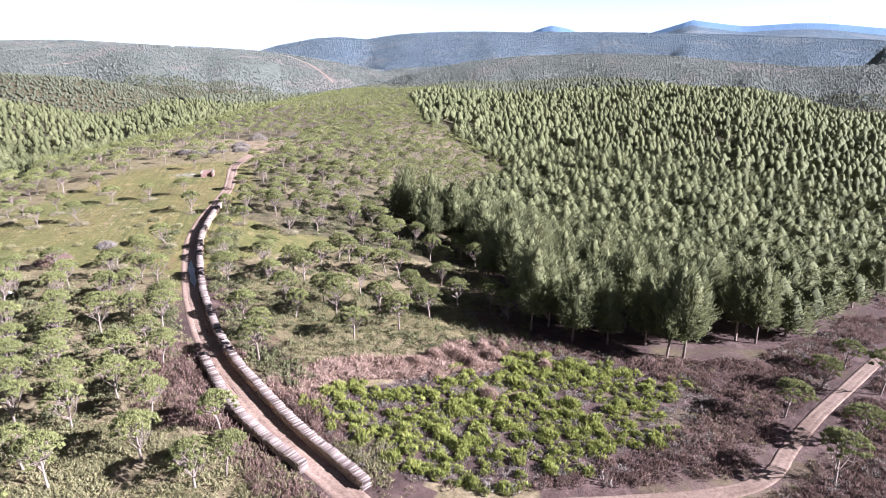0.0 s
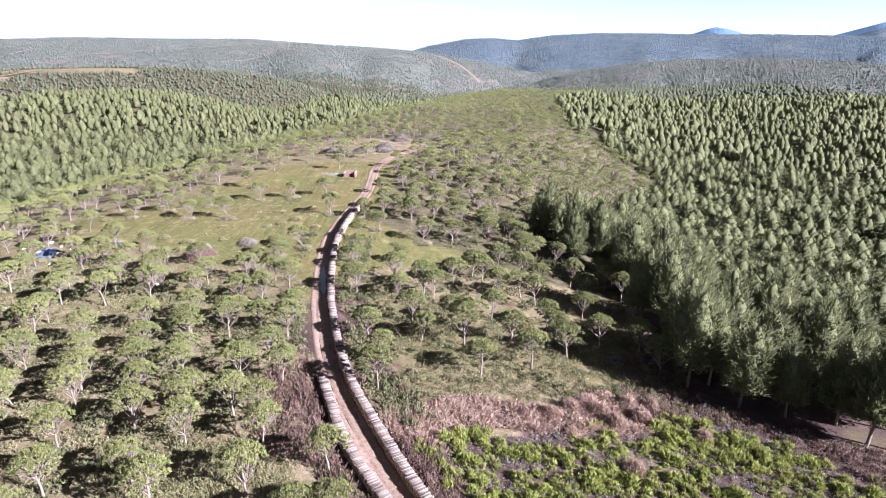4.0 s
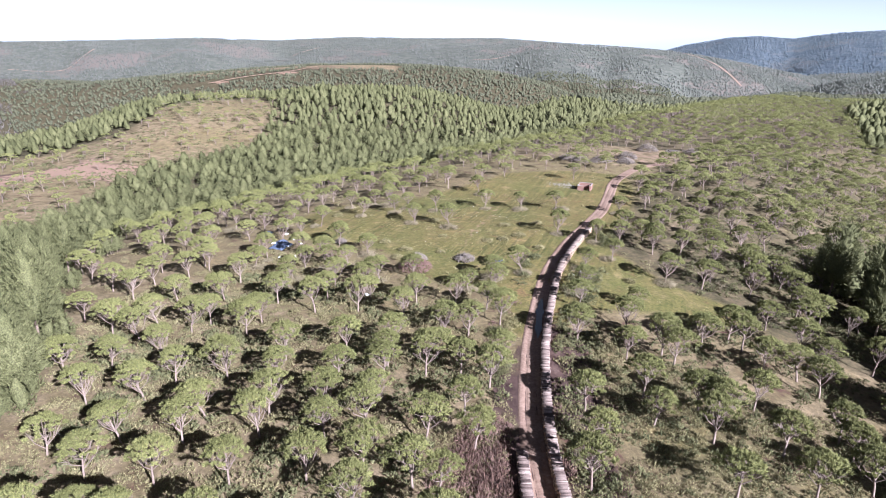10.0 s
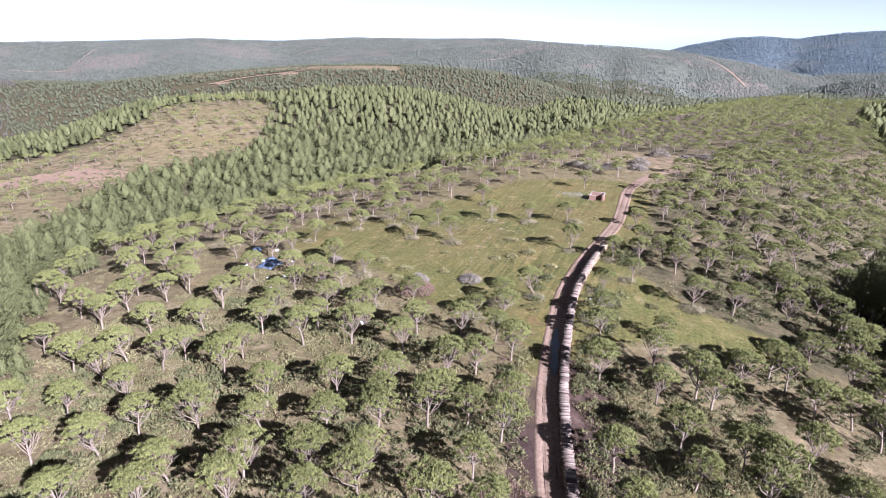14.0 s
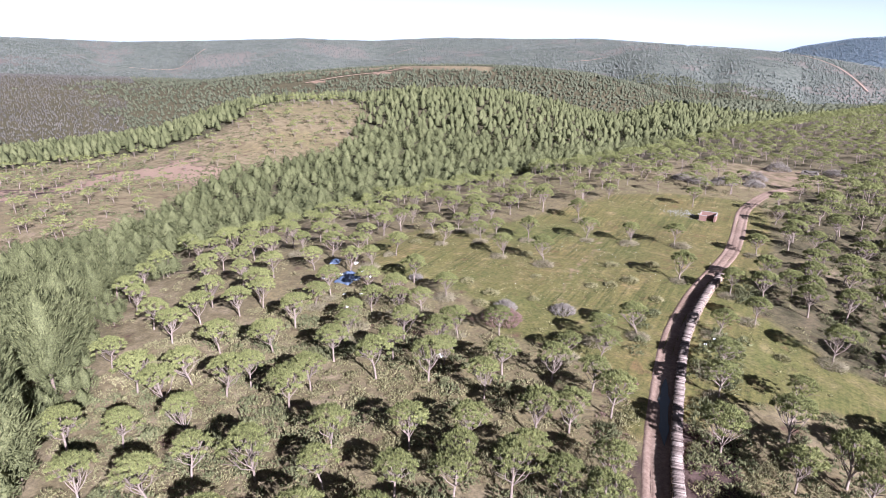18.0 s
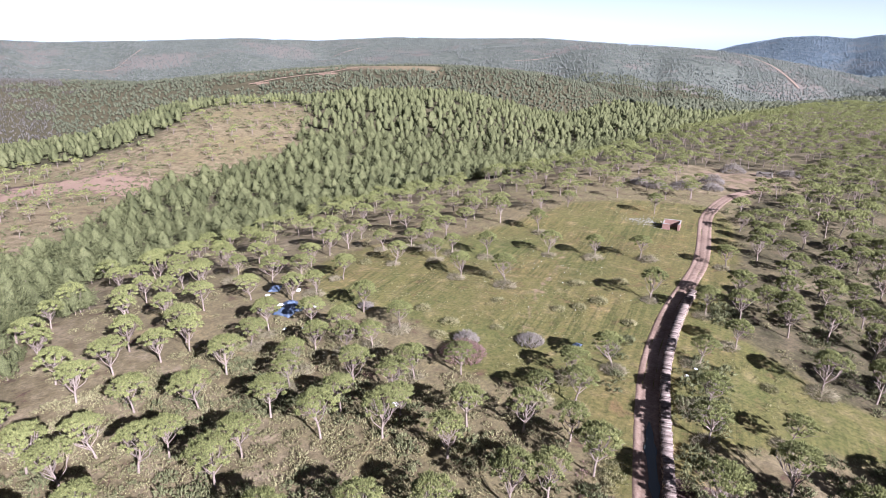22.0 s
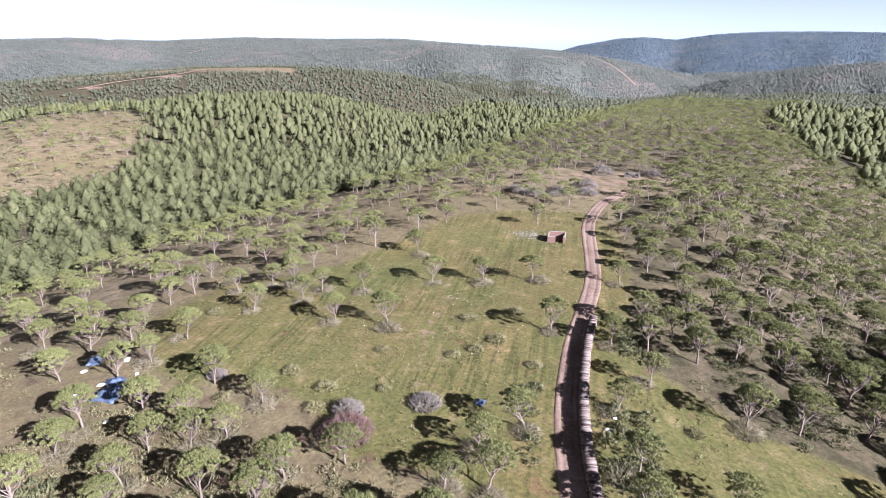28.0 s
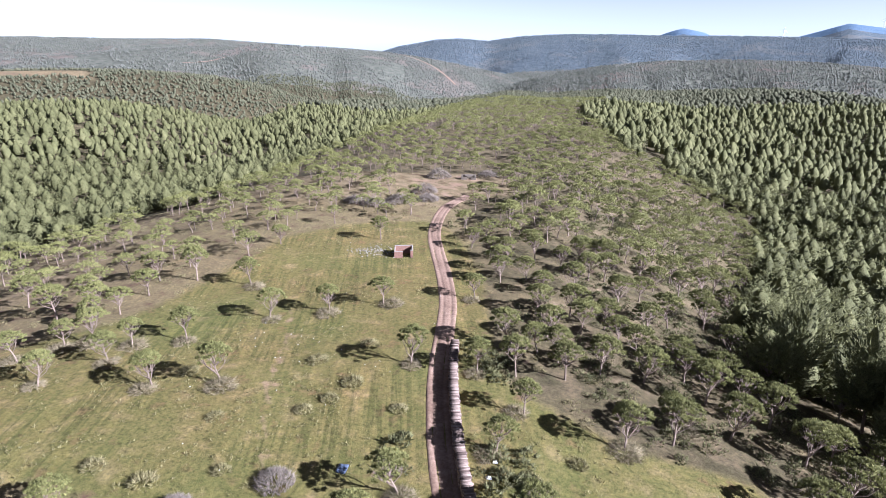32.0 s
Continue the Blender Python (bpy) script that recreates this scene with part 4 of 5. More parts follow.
# sparse pines on the bare hill and the long ridge to the north
x, y = grid(rng, -460, -190, 30, 360, 11.0, 9.0, 62, 0.2)
keep = (thinned(x, y) > 0.55) & (rng.uniform(0, 1, len(x)) < 0.72) & ~(red_slope(x, y) & (rng.uniform(0, 1, len(x)) < 0.8))
kinds = []
for k in range(5):
    trunk, crown = stone_pine(rng, 14, 8, 0.8, 0.5, False)
    kinds.append(joined(trunk, crown))
strew("hill_pines", kinds, np.column_stack([x[keep], y[keep], rng.uniform(0.72, 1.0, keep.sum())]), rng, [BARK, PINE], "scattered stone pines on a reddish bare hill", "trees", 0.15, 0.8)
x, y = grid(rng, -200, 140, 410, 760, 6.2, 6.2, 20, 0.3)
keep = ~forest_east(x, y) & ~forest_west(x, y) & (rng.uniform(0, 1, len(x)) < 0.8)
strew("ridge_pines", kinds, np.column_stack([x[keep], y[keep], rng.uniform(0.78, 1.0, keep.sum())]), rng, [BARK, PINE], "rows of stone pines along the ridge", "trees", 0.15, 0.92)


def far_woods(name, r0, r1, a0, a1, count, size, sides, steps, mat, thin=0.0, bare=False):
    kinds = []
    for k in range(5):
        trunk, crown = forest_pine(rng, 0, 0, 0, 0, 8.0, sides, steps)
        kinds.append((*crown.arrays(), np.zeros(len(crown.arrays()[1]), int)))
    r = np.sqrt(rng.uniform(r0 ** 2, r1 ** 2, count))
    a = np.radians(rng.uniform(a0, a1, count))
    x, y = -30 + r * np.sin(a), 40 + r * np.cos(a)
    k = blot(x, y, 150, 31) * 0.6 + blot(x, y, 50, 32) * 0.4 > thin
    k &= ~((x > -620) & (x < 640) & (y > 60) & (y < 660)) & ~open_field(x, y) & (line_off(x, y, FIELD_ROAD) > 16) & (line_off(x, y, FIRE_BREAK) > 11)
    k &= brown_slope(x, y) == bare
    k &= seen(x, y, 9 * size)
    strew(name, kinds, np.column_stack([x[k], y[k], size * rng.uniform(0.75, 1.2, k.sum())]), rng, [mat], "leafless wood on a distant hillside" if bare else "wooded hillside of distant pines", "trees", 0.12, 0.62)


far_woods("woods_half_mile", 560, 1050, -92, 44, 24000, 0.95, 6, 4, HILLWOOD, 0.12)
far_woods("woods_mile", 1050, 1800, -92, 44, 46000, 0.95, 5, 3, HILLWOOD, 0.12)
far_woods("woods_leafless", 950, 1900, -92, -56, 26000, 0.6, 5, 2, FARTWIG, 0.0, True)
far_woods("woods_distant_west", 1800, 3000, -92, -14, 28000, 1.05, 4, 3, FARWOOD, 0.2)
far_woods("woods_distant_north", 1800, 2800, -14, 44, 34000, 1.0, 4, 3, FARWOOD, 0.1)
far_woods("woods_far_north", 2800, 3700, -18, 44, 24000, 1.2, 4, 3, HAZEWOOD, 0.1)

# ---- low growth ----
def scatter(count, x0, x1, y0, y1, test, lo, hi):
    x, y = rng.uniform(x0, x1, count), rng.uniform(y0, y1, count)
    k = test(x, y)
    return np.column_stack([x[k], y[k], rng.uniform(lo, hi, k.sum())])


def off_road(x, y):
    return (line_off(x, y, ROAD) > 2.6) & (line_off(x, y, STACK_EAST) > 1.3) & (line_off(x, y, STACK_WEST) > 1.3) & (line_off(x, y, TRACK) > 2.4)


kinds = [(*bush(rng, 18, 3, 0.28, 0.11, 0.5, 0.85, 0.45).arrays(), np.zeros(54, int)) for k in range(6)]
spots = scatter(13000, -190, 60, -10, 260, lambda x, y: off_road(x, y) & ~inside(x, y, MEADOW) & ~inside(x, y, BROOM_FIELD) & (blot(x, y, 8, 41) > 0.38) & ~forest_east(x, y), 0.45, 1.1)
more = scatter(4400, -116, -36, 38, 112, lambda x, y: off_road(x, y) & ~forest_west(x, y) & (blot(x, y, 6, 45) > 0.22), 0.5, 1.25)
spots = np.vstack([spots[: len(spots) * 6 // 10], more])
spots = np.vstack([spots, scatter(2600, -40, 14, 76, 112, lambda x, y: off_road(x, y) & ~inside(x, y, BROOM_FIELD) & ~inside(x, y, BRACKEN_BAND) & ~forest_east(x, y) & (blot(x, y, 6, 49) > 0.3), 0.5, 1.1), scatter(2200, -48, -8, 34, 62, lambda x, y: off_road(x, y) & (blot(x, y, 6, 131) > 0.25), 0.6, 1.3)])
strew("heath_shrubs", kinds, spots, rng, [HEATH], "low brown-green heath shrubs under the pines", "shrubs", 0.3)
spots = scatter(13000, -60, 150, 40, 170, lambda x, y: off_road(x, y) & ((x > 8) & ~forest_east(x, y) | (line_off(x, y, STACK_EAST) < 9) & (y < 115)) & (blot(x, y, 6, 42) > 0.4) & ~inside(x, y, BROOM_FIELD), 0.4, 0.95)
more = scatter(9500, 4, 90, 40, 108, lambda x, y: off_road(x, y) & ~forest_east(x, y) & ~inside(x, y, BROOM_FIELD) & (blot(x, y, 5, 46) > 0.22), 0.5, 1.15)
beside_stack = scatter(5200, -48, -6, 40, 84, lambda x, y: off_road(x, y) & (line_off(x, y, STACK_WEST) < 4 + 7 * blot(x, y, 6, 130)) & (x < -14), 0.5, 1.2)
spots = np.vstack([spots[: len(spots) // 3], more, beside_stack])
strew("red_heath_shrubs", kinds, spots, rng, [REDHEATH], "reddish-brown dry heath beside the track", "shrubs", 0.3, 1.5)
spots = scatter(1500, 2, 90, 40, 104, lambda x, y: off_road(x, y) & ~forest_east(x, y) & ~inside(x, y, BROOM_FIELD) & (blot(x, y, 7, 48) > 0.45), 0.6, 1.4)
strew("grey_heath_shrubs", kinds, spots, rng, [GREYTWIG], "grey dry twigs among the reddish heath", "shrubs", 0.3, 1.3)
spots = scatter(6000, -32, 14, 70, 92, lambda x, y: off_road(x, y) & ragged(x, y, BRACKEN_BAND, 110, 6.0) & (blot(x, y, 4, 112) > 0.2), 0.4, 1.3)
strew("bracken", [(*bush(rng, 15, 4, 0.45, 0.12, 0.6, 0.85, 0.12).arrays(), np.zeros(60, int)) for k in range(4)], spots, rng, [BRACKEN], "dead pinkish-brown bracken in a band", "bracken", 0.3)
spots = scatter(4200, -27, 40, 52, 90, lambda x, y: off_road(x, y) & inside(x, y, BROOM_FIELD), 0.4, 0.8)
strew("dry_brush", kinds, spots, rng, [GREYTWIG], "grey dry brushwood between the broom bushes", "brushwood", 0.4)

scrub = [(*bush(rng, 6, 2, 0.55, 0.42, 0.5, 0.8, 0.3).arrays(), np.zeros(12, int)) for k in range(5)]
spots = scatter(9000, -470, -190, 30, 360, lambda x, y: (rng.uniform(0, 1, len(x)) < thinned(x, y)) & (blot(x, y, 14, 47) > 0.35), 0.8, 1.9)
strew("hill_scrub", scrub, spots, rng, [EVERGREEN], "olive scrub on the thinly wooded hill", "shrubs", 0.3, 0.6)

broom_kinds = []
for k in range(5):
    root = new("broom_bush", bush(rng, 46, 6, 0.45, 0.12, 1.1, 0.7, 1.0).mesh("broom_bush", BROOM))
    tagged(root, "bright yellow-green broom bush in a clearing", "bush", "broom bushes")
    broom_kinds.append(root)
used = set()
spots = scatter(2600, -26, 38, 54, 88, lambda x, y: off_road(x, y) & ragged(x, y, BROOM_FIELD, 114, 7.0) & (blot(x, y, 5, 44) * 0.75 + rng.uniform(0, 0.35, len(x)) - np.clip((x - 12) / 70, 0, 0.3) > 0.27), 0.5, 1.45)
for px, py, s in spots[:290]:
    plant(broom_kinds, px, py, s * 0.9, used)
kinds = [(*bush(rng, 26, 5, 0.42, 0.14, 0.9, 0.6, 0.9).arrays(), np.zeros(130, int)) for k in range(4)]
strew("low_broom", kinds, spots[290:] * (1, 1, 0.7), rng, [BROOM], "low yellow-green broom between the bushes", "shrubs", 0.3)


# ---- the dirt road ----
def along(line, gap):
    """Places and directions every gap metres along a line."""
    p = np.array(line, float)
    for k in range(2):
        q = np.empty((len(p) * 2 - 2, 2))
        q[0::2], q[1::2] = p[:-1] * 0.75 + p[1:] * 0.25, p[:-1] * 0.25 + p[1:] * 0.75
        p = np.vstack([p[:1], q, p[-1:]])
    d = np.concatenate([[0], np.cumsum(np.hypot(*np.diff(p, axis=0).T))])
    s = np.arange(0, d[-1], gap)
    q = np.column_stack([np.interp(s, d, p[:, 0]), np.interp(s, d, p[:, 1])])
    t = np.gradient(q, axis=0)
    return q, t / np.linalg.norm(t, axis=1)[:, None], s


def ribbon(name, line, half, mat, label, rut=0.1, gap=0.6, lift=0.0):
    q, t, s = along(line, gap)
    across = np.linspace(-1, 1, 17)
    side = np.column_stack([t[:, 1], -t[:, 0]])
    wander = 0.12 * (blot(s, s * 0, 6, 51) - 0.5)
    x = q[:, None, 0] + side[:, None, 0] * across * half
    y = q[:, None, 1] + side[:, None, 1] * across * half
    u = across[None] + wander[:, None]
    z = height(x, y) + 0.10 + lift - rut * (np.exp(-((np.abs(u) - 0.42) / 0.09) ** 2)) * (0.6 + 0.8 * blot(s, s * 0, 4, 52))[:, None] - 0.16 * np.maximum(0, np.abs(across) - 0.86)[None] / 0.14
    z += 0.05 * (blot(x, y, 0.9, 53) - 0.5)
    n, k = x.shape
    i, j = np.meshgrid(np.arange(n - 1), np.arange(k - 1), indexing="ij")
    f = np.stack([i * k + j, i * k + j + 1, (i + 1) * k + j + 1, (i + 1) * k + j], 2).reshape(-1, 4)
    me = sheet(name, np.stack([x, y, z], 2).reshape(-1, 3), f, [mat], smooth=True)
    return tagged(new(name, me), label, "road", kind="structure")


def dirt(name, shade):
    m, n, l, b = material(name, 0.95, 0.2)
    f, g = noise_at(n, l, 2.2, 6.0, 0.7), noise_at(n, l, 0.12, 3.0, 0.6)
    c = ramp(n, l, f, ((0.28, (0.16, 0.105, 0.08)), (0.5, (0.26, 0.18, 0.14)), (0.75, (0.36, 0.27, 0.215))))
    c = mix(n, l, 1.0, c, ramp(n, l, g, ((0.35, (0.75 * shade, 0.7 * shade, 0.66 * shade)), (0.65, (1.15 * shade, 1.12 * shade, 1.1 * shade)))), "MULTIPLY")
    l.new(c, b.inputs["Base Color"])
    bump(n, l, b, f, 0.7, 0.08)
    return m


DIRT, TRACKDIRT, PALEDIRT = dirt("rutted_dirt", 0.72), dirt("dull_track_dirt", 0.55), dirt("pale_far_dirt", 0.85)
ribbon("road", ROAD, 1.65, DIRT, "rutted reddish dirt forest road")
for line, half in ((FIRE_BREAK, 2.6), (FIELD_ROAD[1:6], 1.5), (FAR_TRACK, 2.8), (WEST_TRACK, 2.8), (HILL_TRACK, 2.4)):
    ribbon("far_track", line, half, PALEDIRT, "pale dirt track on a distant wooded hill", 0.0, 8.0, 3.0)
ribbon("track", TRACK, 1.05, TRACKDIRT, "narrow reddish dirt track beside the heath", 0.03)

# ---- the log stacks ----
def log_material():
    m, n, l, b = material("weathered_log_bark", 0.9, 0.2)
    g, o = n.new("ShaderNodeNewGeometry"), n.new("ShaderNodeObjectInfo")
    both = n.new("ShaderNodeMath")
    both.operation = "ADD"
    l.new(g.outputs["Random Per Island"], both.inputs[0])
    l.new(o.outputs["Random"], both.inputs[1])
    turn = n.new("ShaderNodeMath")
    turn.operation = "FRACT"
    l.new(both.outputs[0], turn.inputs[0])
    f = noise_at(n, l, 9.0, 4.0, 0.7)
    c = ramp(n, l, turn.outputs[0], ((0.0, (0.050, 0.036, 0.032)), (0.25, (0.108, 0.080, 0.070)), (0.7, (0.170, 0.132, 0.117)), (1.0, (0.25, 0.202, 0.180))))
    c = mix(n, l, 0.7, c, ramp(n, l, f, ((0.35, (0.6, 0.58, 0.56)), (0.65, (1.2, 1.18, 1.15)))), "MULTIPLY")
    l.new(c, b.inputs["Base Color"])
    bump(n, l, b, f, 0.5)
    return m


LOGBARK = log_material()
LOGEND = plain("sawn_log_end", (0.36, 0.23, 0.13), (0.58, 0.42, 0.28), 6.0, 0.85, 0.2)


def log_mesh(rad, long, sides=6):
    a = np.arange(sides) * 2 * np.pi / sides
    ring = np.stack([np.zeros(sides), rad * np.cos(a), rad * np.sin(a)], 1)
    taper = rng.uniform(0.84, 1.0)
    v = np.concatenate([ring + (-long / 2, 0, 0), ring * (1, taper, taper) + (long / 2, 0, 0)])
    f, m = [], []
    for k in range(sides):
        q = (k + 1) % sides
        f += [(k, q, q + sides), (k, q + sides, k + sides)]
        m += [0, 0]
    for k in range(1, sides - 1):
        f += [(0, k + 1, k), (sides, sides + k, sides + k + 1)]
        m += [1, 1]
    return v, np.array(f)[:, ::-1], np.array(m)


def stack(name, line, high, own_from, own_to, label):
    """Logs laid across the line, five or so deep; those in the given stretch are parts of their own."""
    shapes = [log_mesh(r, ln) for r, ln in ((0.085, 1.12), (0.10, 1.18), (0.115, 1.1), (0.095, 1.24), (0.12, 1.16))]
    meshes = [sheet("log", v, f, [LOGBARK, LOGEND], m) for v, f, m in shapes]
    root = new(name)
    gap = 0.205
    q, t, s = along(line, gap)
    root.location = (q[0][0], q[0][1], float(height(*q[0])))
    vs, fs, ms, n, count = [], [], [], 0, 0
    for row in range(int(high / 0.185)):
        for i in range(row % 2, len(q) - row % 2):
            # a sag in the heap, and a low place here and there
            if row * 0.185 > high * (0.90 + 0.14 * float(blot(s[i], 3.0, 5, 61))):
                continue
            if float(blot(s[i], 9.0, 11, 62)) < 0.02 and row > 1:
                continue
            k = int(rng.integers(0, 5))
            side = rng.normal(0, 0.06)
            p = q[i] + t[i] * (gap / 2 * (row % 2) + rng.normal(0, 0.02))
            turn = math.atan2(-t[i][0], t[i][1]) + rng.normal(0, 0.035)
            c, sn = math.cos(turn), math.sin(turn)
            px, py = p[0] + c * side, p[1] + sn * side
            z = float(height(px, py)) + 0.12 + row * 0.185 + rng.normal(0, 0.012)
            m = Matrix.Translation((px, py, z)) @ Matrix.Rotation(turn, 4, "Z") @ Matrix.Rotation(rng.normal(0, 0.02), 4, "Y") @ Matrix.Rotation(rng.uniform(0, 6), 4, "X")
            if own_from <= s[i] <= own_to and count < 300 and row * 0.185 > high - 0.45:
                ob = part("log", meshes[k], root)
                ob.matrix_world = m
                ob.matrix_parent_inverse = Matrix.Translation(-root.location)
                ob.matrix_basis = m
                count += 1
            else:
                v, f, mt = shapes[k]
                w = np.c_[v, np.ones(len(v))] @ np.array(m).T
                vs.append(w[:, :3])
                fs.append(f + n)
                ms.append(mt)
                n += len(v)
    me = sheet("log_core", np.concatenate(vs) - np.array(root.location), np.concatenate(fs), [LOGBARK, LOGEND], np.concatenate(ms))
    body = part("log_core", me, root)
    body["kind"] = "stuff"
    return tagged(root, label, "log stack", "log stacks")


stack("log_stack", STACK_EAST, 1.35, 0, 34, "long stack of sawn pine logs along the road")
stack("log_stack", STACK_WEST, 1.15, 0, 30, "shorter stack of sawn pine logs along the road")

# ---- the roofless brick hut and its rubble ----
BRICK = plain("red_hollow_brick", (0.13, 0.065, 0.05), (0.21, 0.125, 0.10), 3.0, 0.9, 0.3)
PLASTER = plain("grey_wall_top", (0.17, 0.155, 0.145), (0.28, 0.26, 0.24), 2.0, 0.9, 0.3)
STONE = plain("pale_rubble_stone", (0.12, 0.11, 0.095), (0.27, 0.25, 0.225), 1.5, 0.9, 0.4)


def box_shape(x0, x1, y0, y1, z0, z1, cut=0.02):
    bm = bmesh.new()
    bmesh.ops.create_cube(bm, size=1, matrix=Matrix.Translation(((x0 + x1) / 2, (y0 + y1) / 2, (z0 + z1) / 2)) @ Matrix.Diagonal((x1 - x0, y1 - y0, z1 - z0, 1)))
    bmesh.ops.bevel(bm, geom=bm.edges[:], offset=cut, segments=1, affect="EDGES")
    me = bpy.data.meshes.new("box")
    bm.to_mesh(me)
    bm.free()
    return me


def box_part(name, parent, x0, x1, y0, y1, z0, z1, mat, label="", cut=0.02):
    me = box_shape(x0, x1, y0, y1, z0, z1, cut)
    me.name = name
    me.materials.append(mat)
    return part(name, me, parent, label)


def hut():
    root = new("brick_hut")
    root.matrix_basis = pose(-80.0, 198.0, float(height(-80.0, 198.0)), 0, 0, 12)
    for name, x0, x1, y0, y1, hi in (("front_wall", -1.95, -0.2, -1.5, -1.3, 1.35), ("front_pier", 1.45, 1.95, -1.5, -1.3, 1.6), ("back_wall", -1.95, 1.95, 1.3, 1.5, 1.75), ("side_wall", -1.95, -1.75, -1.29, 1.29, 1.5), ("side_wall", 1.75, 1.95, -1.29, 1.29, 1.65)):
        box_part(name, root, x0, x1, y0, y1, -0.4, hi, BRICK, "red brick wall")
        box_part("wall_top", root, x0 - 0.03, x1 + 0.03, y0 - 0.03, y1 + 0.03, hi + 0.002, hi + 0.1, PLASTER, "pale mortar capping")
    return tagged(root, "roofless red brick hut with pale wall tops", "hut")


hut()


def pebble(rad):
    bm = bmesh.new()
    bmesh.ops.create_icosphere(bm, subdivisions=1, radius=rad)
    for v in bm.verts:
        v.co *= rng.uniform(0.7, 1.2)
        v.co.z *= 0.65
    me = bpy.data.meshes.new("rubble_stone")
    bm.to_mesh(me)
    bm.free()
    me.materials.append(STONE)
    return me


stones = [pebble(r) for r in (0.09, 0.13, 0.17, 0.22)]
heap = tagged(new("rubble_heap"), "spread heap of pale rubble stones in grass", "rubble")
heap.location = (-87.0, 199.0, float(height(-87.0, 199.0)))
for k in range(130):
    px, py = rng.normal(-86.5, 2.9), rng.normal(199.0, 1.6)
    ob = part("rubble_stone", stones[k % 4], heap)
    ob.matrix_basis = Matrix.Translation(-heap.location) @ pose(px, py, float(height(px, py)) + 0.08, 0, 0, rng.uniform(0, 360))

# ---- shrubs, brush and litter in the meadow ----
kinds = [(*bush(rng, 5, 2, 0.22, 0.09, 0.22, 0.3, 0.6).arrays(), np.zeros(10, int)) for k in range(5)]
spots = scatter(9000, -132, -22, 103, 226, lambda x, y: off_road(x, y) & inside(x, y, MEADOW) & (blot(x, y, 7, 120) * 0.7 + blot(x, y, 2, 121) * 0.3 > 0.52), 0.5, 1.3)
strew("grass_tufts", kinds, spots, rng, [HEATH], "tufts of longer dry grass in the meadow", "grass", 0.3)
kinds = [(*bush(rng, 20, 3, 0.36, 0.17, 0.8, 0.8, 0.5).arrays(), np.zeros(60, int)) for k in range(5)]
spots = scatter(3600, -75, 30, 75, 330, lambda x, y: off_road(x, y) & ~inside(x, y, MEADOW) & ~inside(x, y, BROOM_FIELD) & ~inside(x, y, BRACKEN_BAND) & (blot(x, y, 9, 81) > 0.45) & ~forest_east(x, y), 0.5, 1.15)
more = scatter(5600, -44, 26, 80, 330, lambda x, y: off_road(x, y) & ~forest_east(x, y) & ~inside(x, y, MEADOW) & (line_off(x, y, ROAD) > 4) & (blot(x, y, 7, 82) > 0.35) & ~inside(x, y, BROOM_FIELD) & ~inside(x, y, BRACKEN_BAND), 0.5, 1.2)
along_stack = scatter(2600, -66, -20, 72, 160, lambda x, y: (line_off(x, y, STACK_EAST) > 1.4) & (line_off(x, y, STACK_EAST) < 8) & (line_off(x, y, ROAD) > 3.6) & (blot(x, y, 5, 83) > 0.42) & (blot(x, y, 24, 84) > 0.36), 0.7, 1.5)
under = scatter(1500, -112, -42, 44, 104, lambda x, y: off_road(x, y) & ~forest_west(x, y) & (blot(x, y, 6, 132) > 0.5), 0.6, 1.4)
spots = np.vstack([spots[: len(spots) // 2], more, along_stack, under])
strew("evergreen_shrubs", kinds, spots, rng, [EVERGREEN], "grey-green evergreen shrubs below the pines", "shrubs", 0.3)


def round_bush(name, x, y, wide, high, mat, label, category, count=150, tip=0.6, thin=0.075):
    ob = new(name, bush(rng, count * 2, 6, tip, thin, high, wide, 0.8).mesh(name, mat))
    ob.location = (x, y, float(height(x, y)))
    return tagged(ob, label, category)


round_bush("russet_bush", -82.6, 118.2, 3.3, 2.6, RUSSET, "large leafless reddish-brown bush in the meadow", "bush", 320)
round_bush("russet_bush", -84.6, 121.6, 1.9, 2.0, GREYTWIG, "greyish leafless bush in the meadow", "bush", 160)
round_bush("grey_bush", -76.6, 127.2, 2.0, 1.4, GREYTWIG, "small grey leafless bush in short grass", "bush", 160)
round_bush("grey_bush", -105.5, 120.5, 1.2, 1.0, GREYTWIG, "small grey leafless bush in short grass", "bush", 90)
for x, y, w, h in ((2.7, 82.3, 1.3, 2.6), (4.4, 88.1, 1.2, 2.4), (7.5, 88.7, 1.1, 2.2), (0.5, 84.2, 1.4, 2.4), (4.4, 73.5, 1.2, 1.8), (13.8, 83.4, 1.0, 1.8), (-1.4, 85.7, 1.5, 2.2), (-3.3, 84.2, 1.3, 1.9), (6.0, 85.4, 1.2, 2.3), (-6.0, 81.6, 1.2, 1.6)):
    tagged(round_bush("dead_shrub", x, y, w, h, BRACKEN, "tall dead reddish-brown shrub above the bracken", "shrub", 90, 0.7, 0.09), group="dead shrubs")
for x, y, w, h in ((-88.3, 283.0, 4.2, 4.0), (-87.5, 256.0, 3.6, 3.4), (-92.0, 241.0, 3.8, 2.6), (-98.0, 236.0, 3.2, 2.4), (-84.5, 246.0, 3.0, 2.2), (-104.0, 238.0, 2.8, 2.0), (-72.0, 290.0, 3.5, 2.2)):
    round_bush("bare_tree", x, y, w, h, GREYTWIG, "pale grey leafless tree beside the road's end", "tree", 210, 0.9)

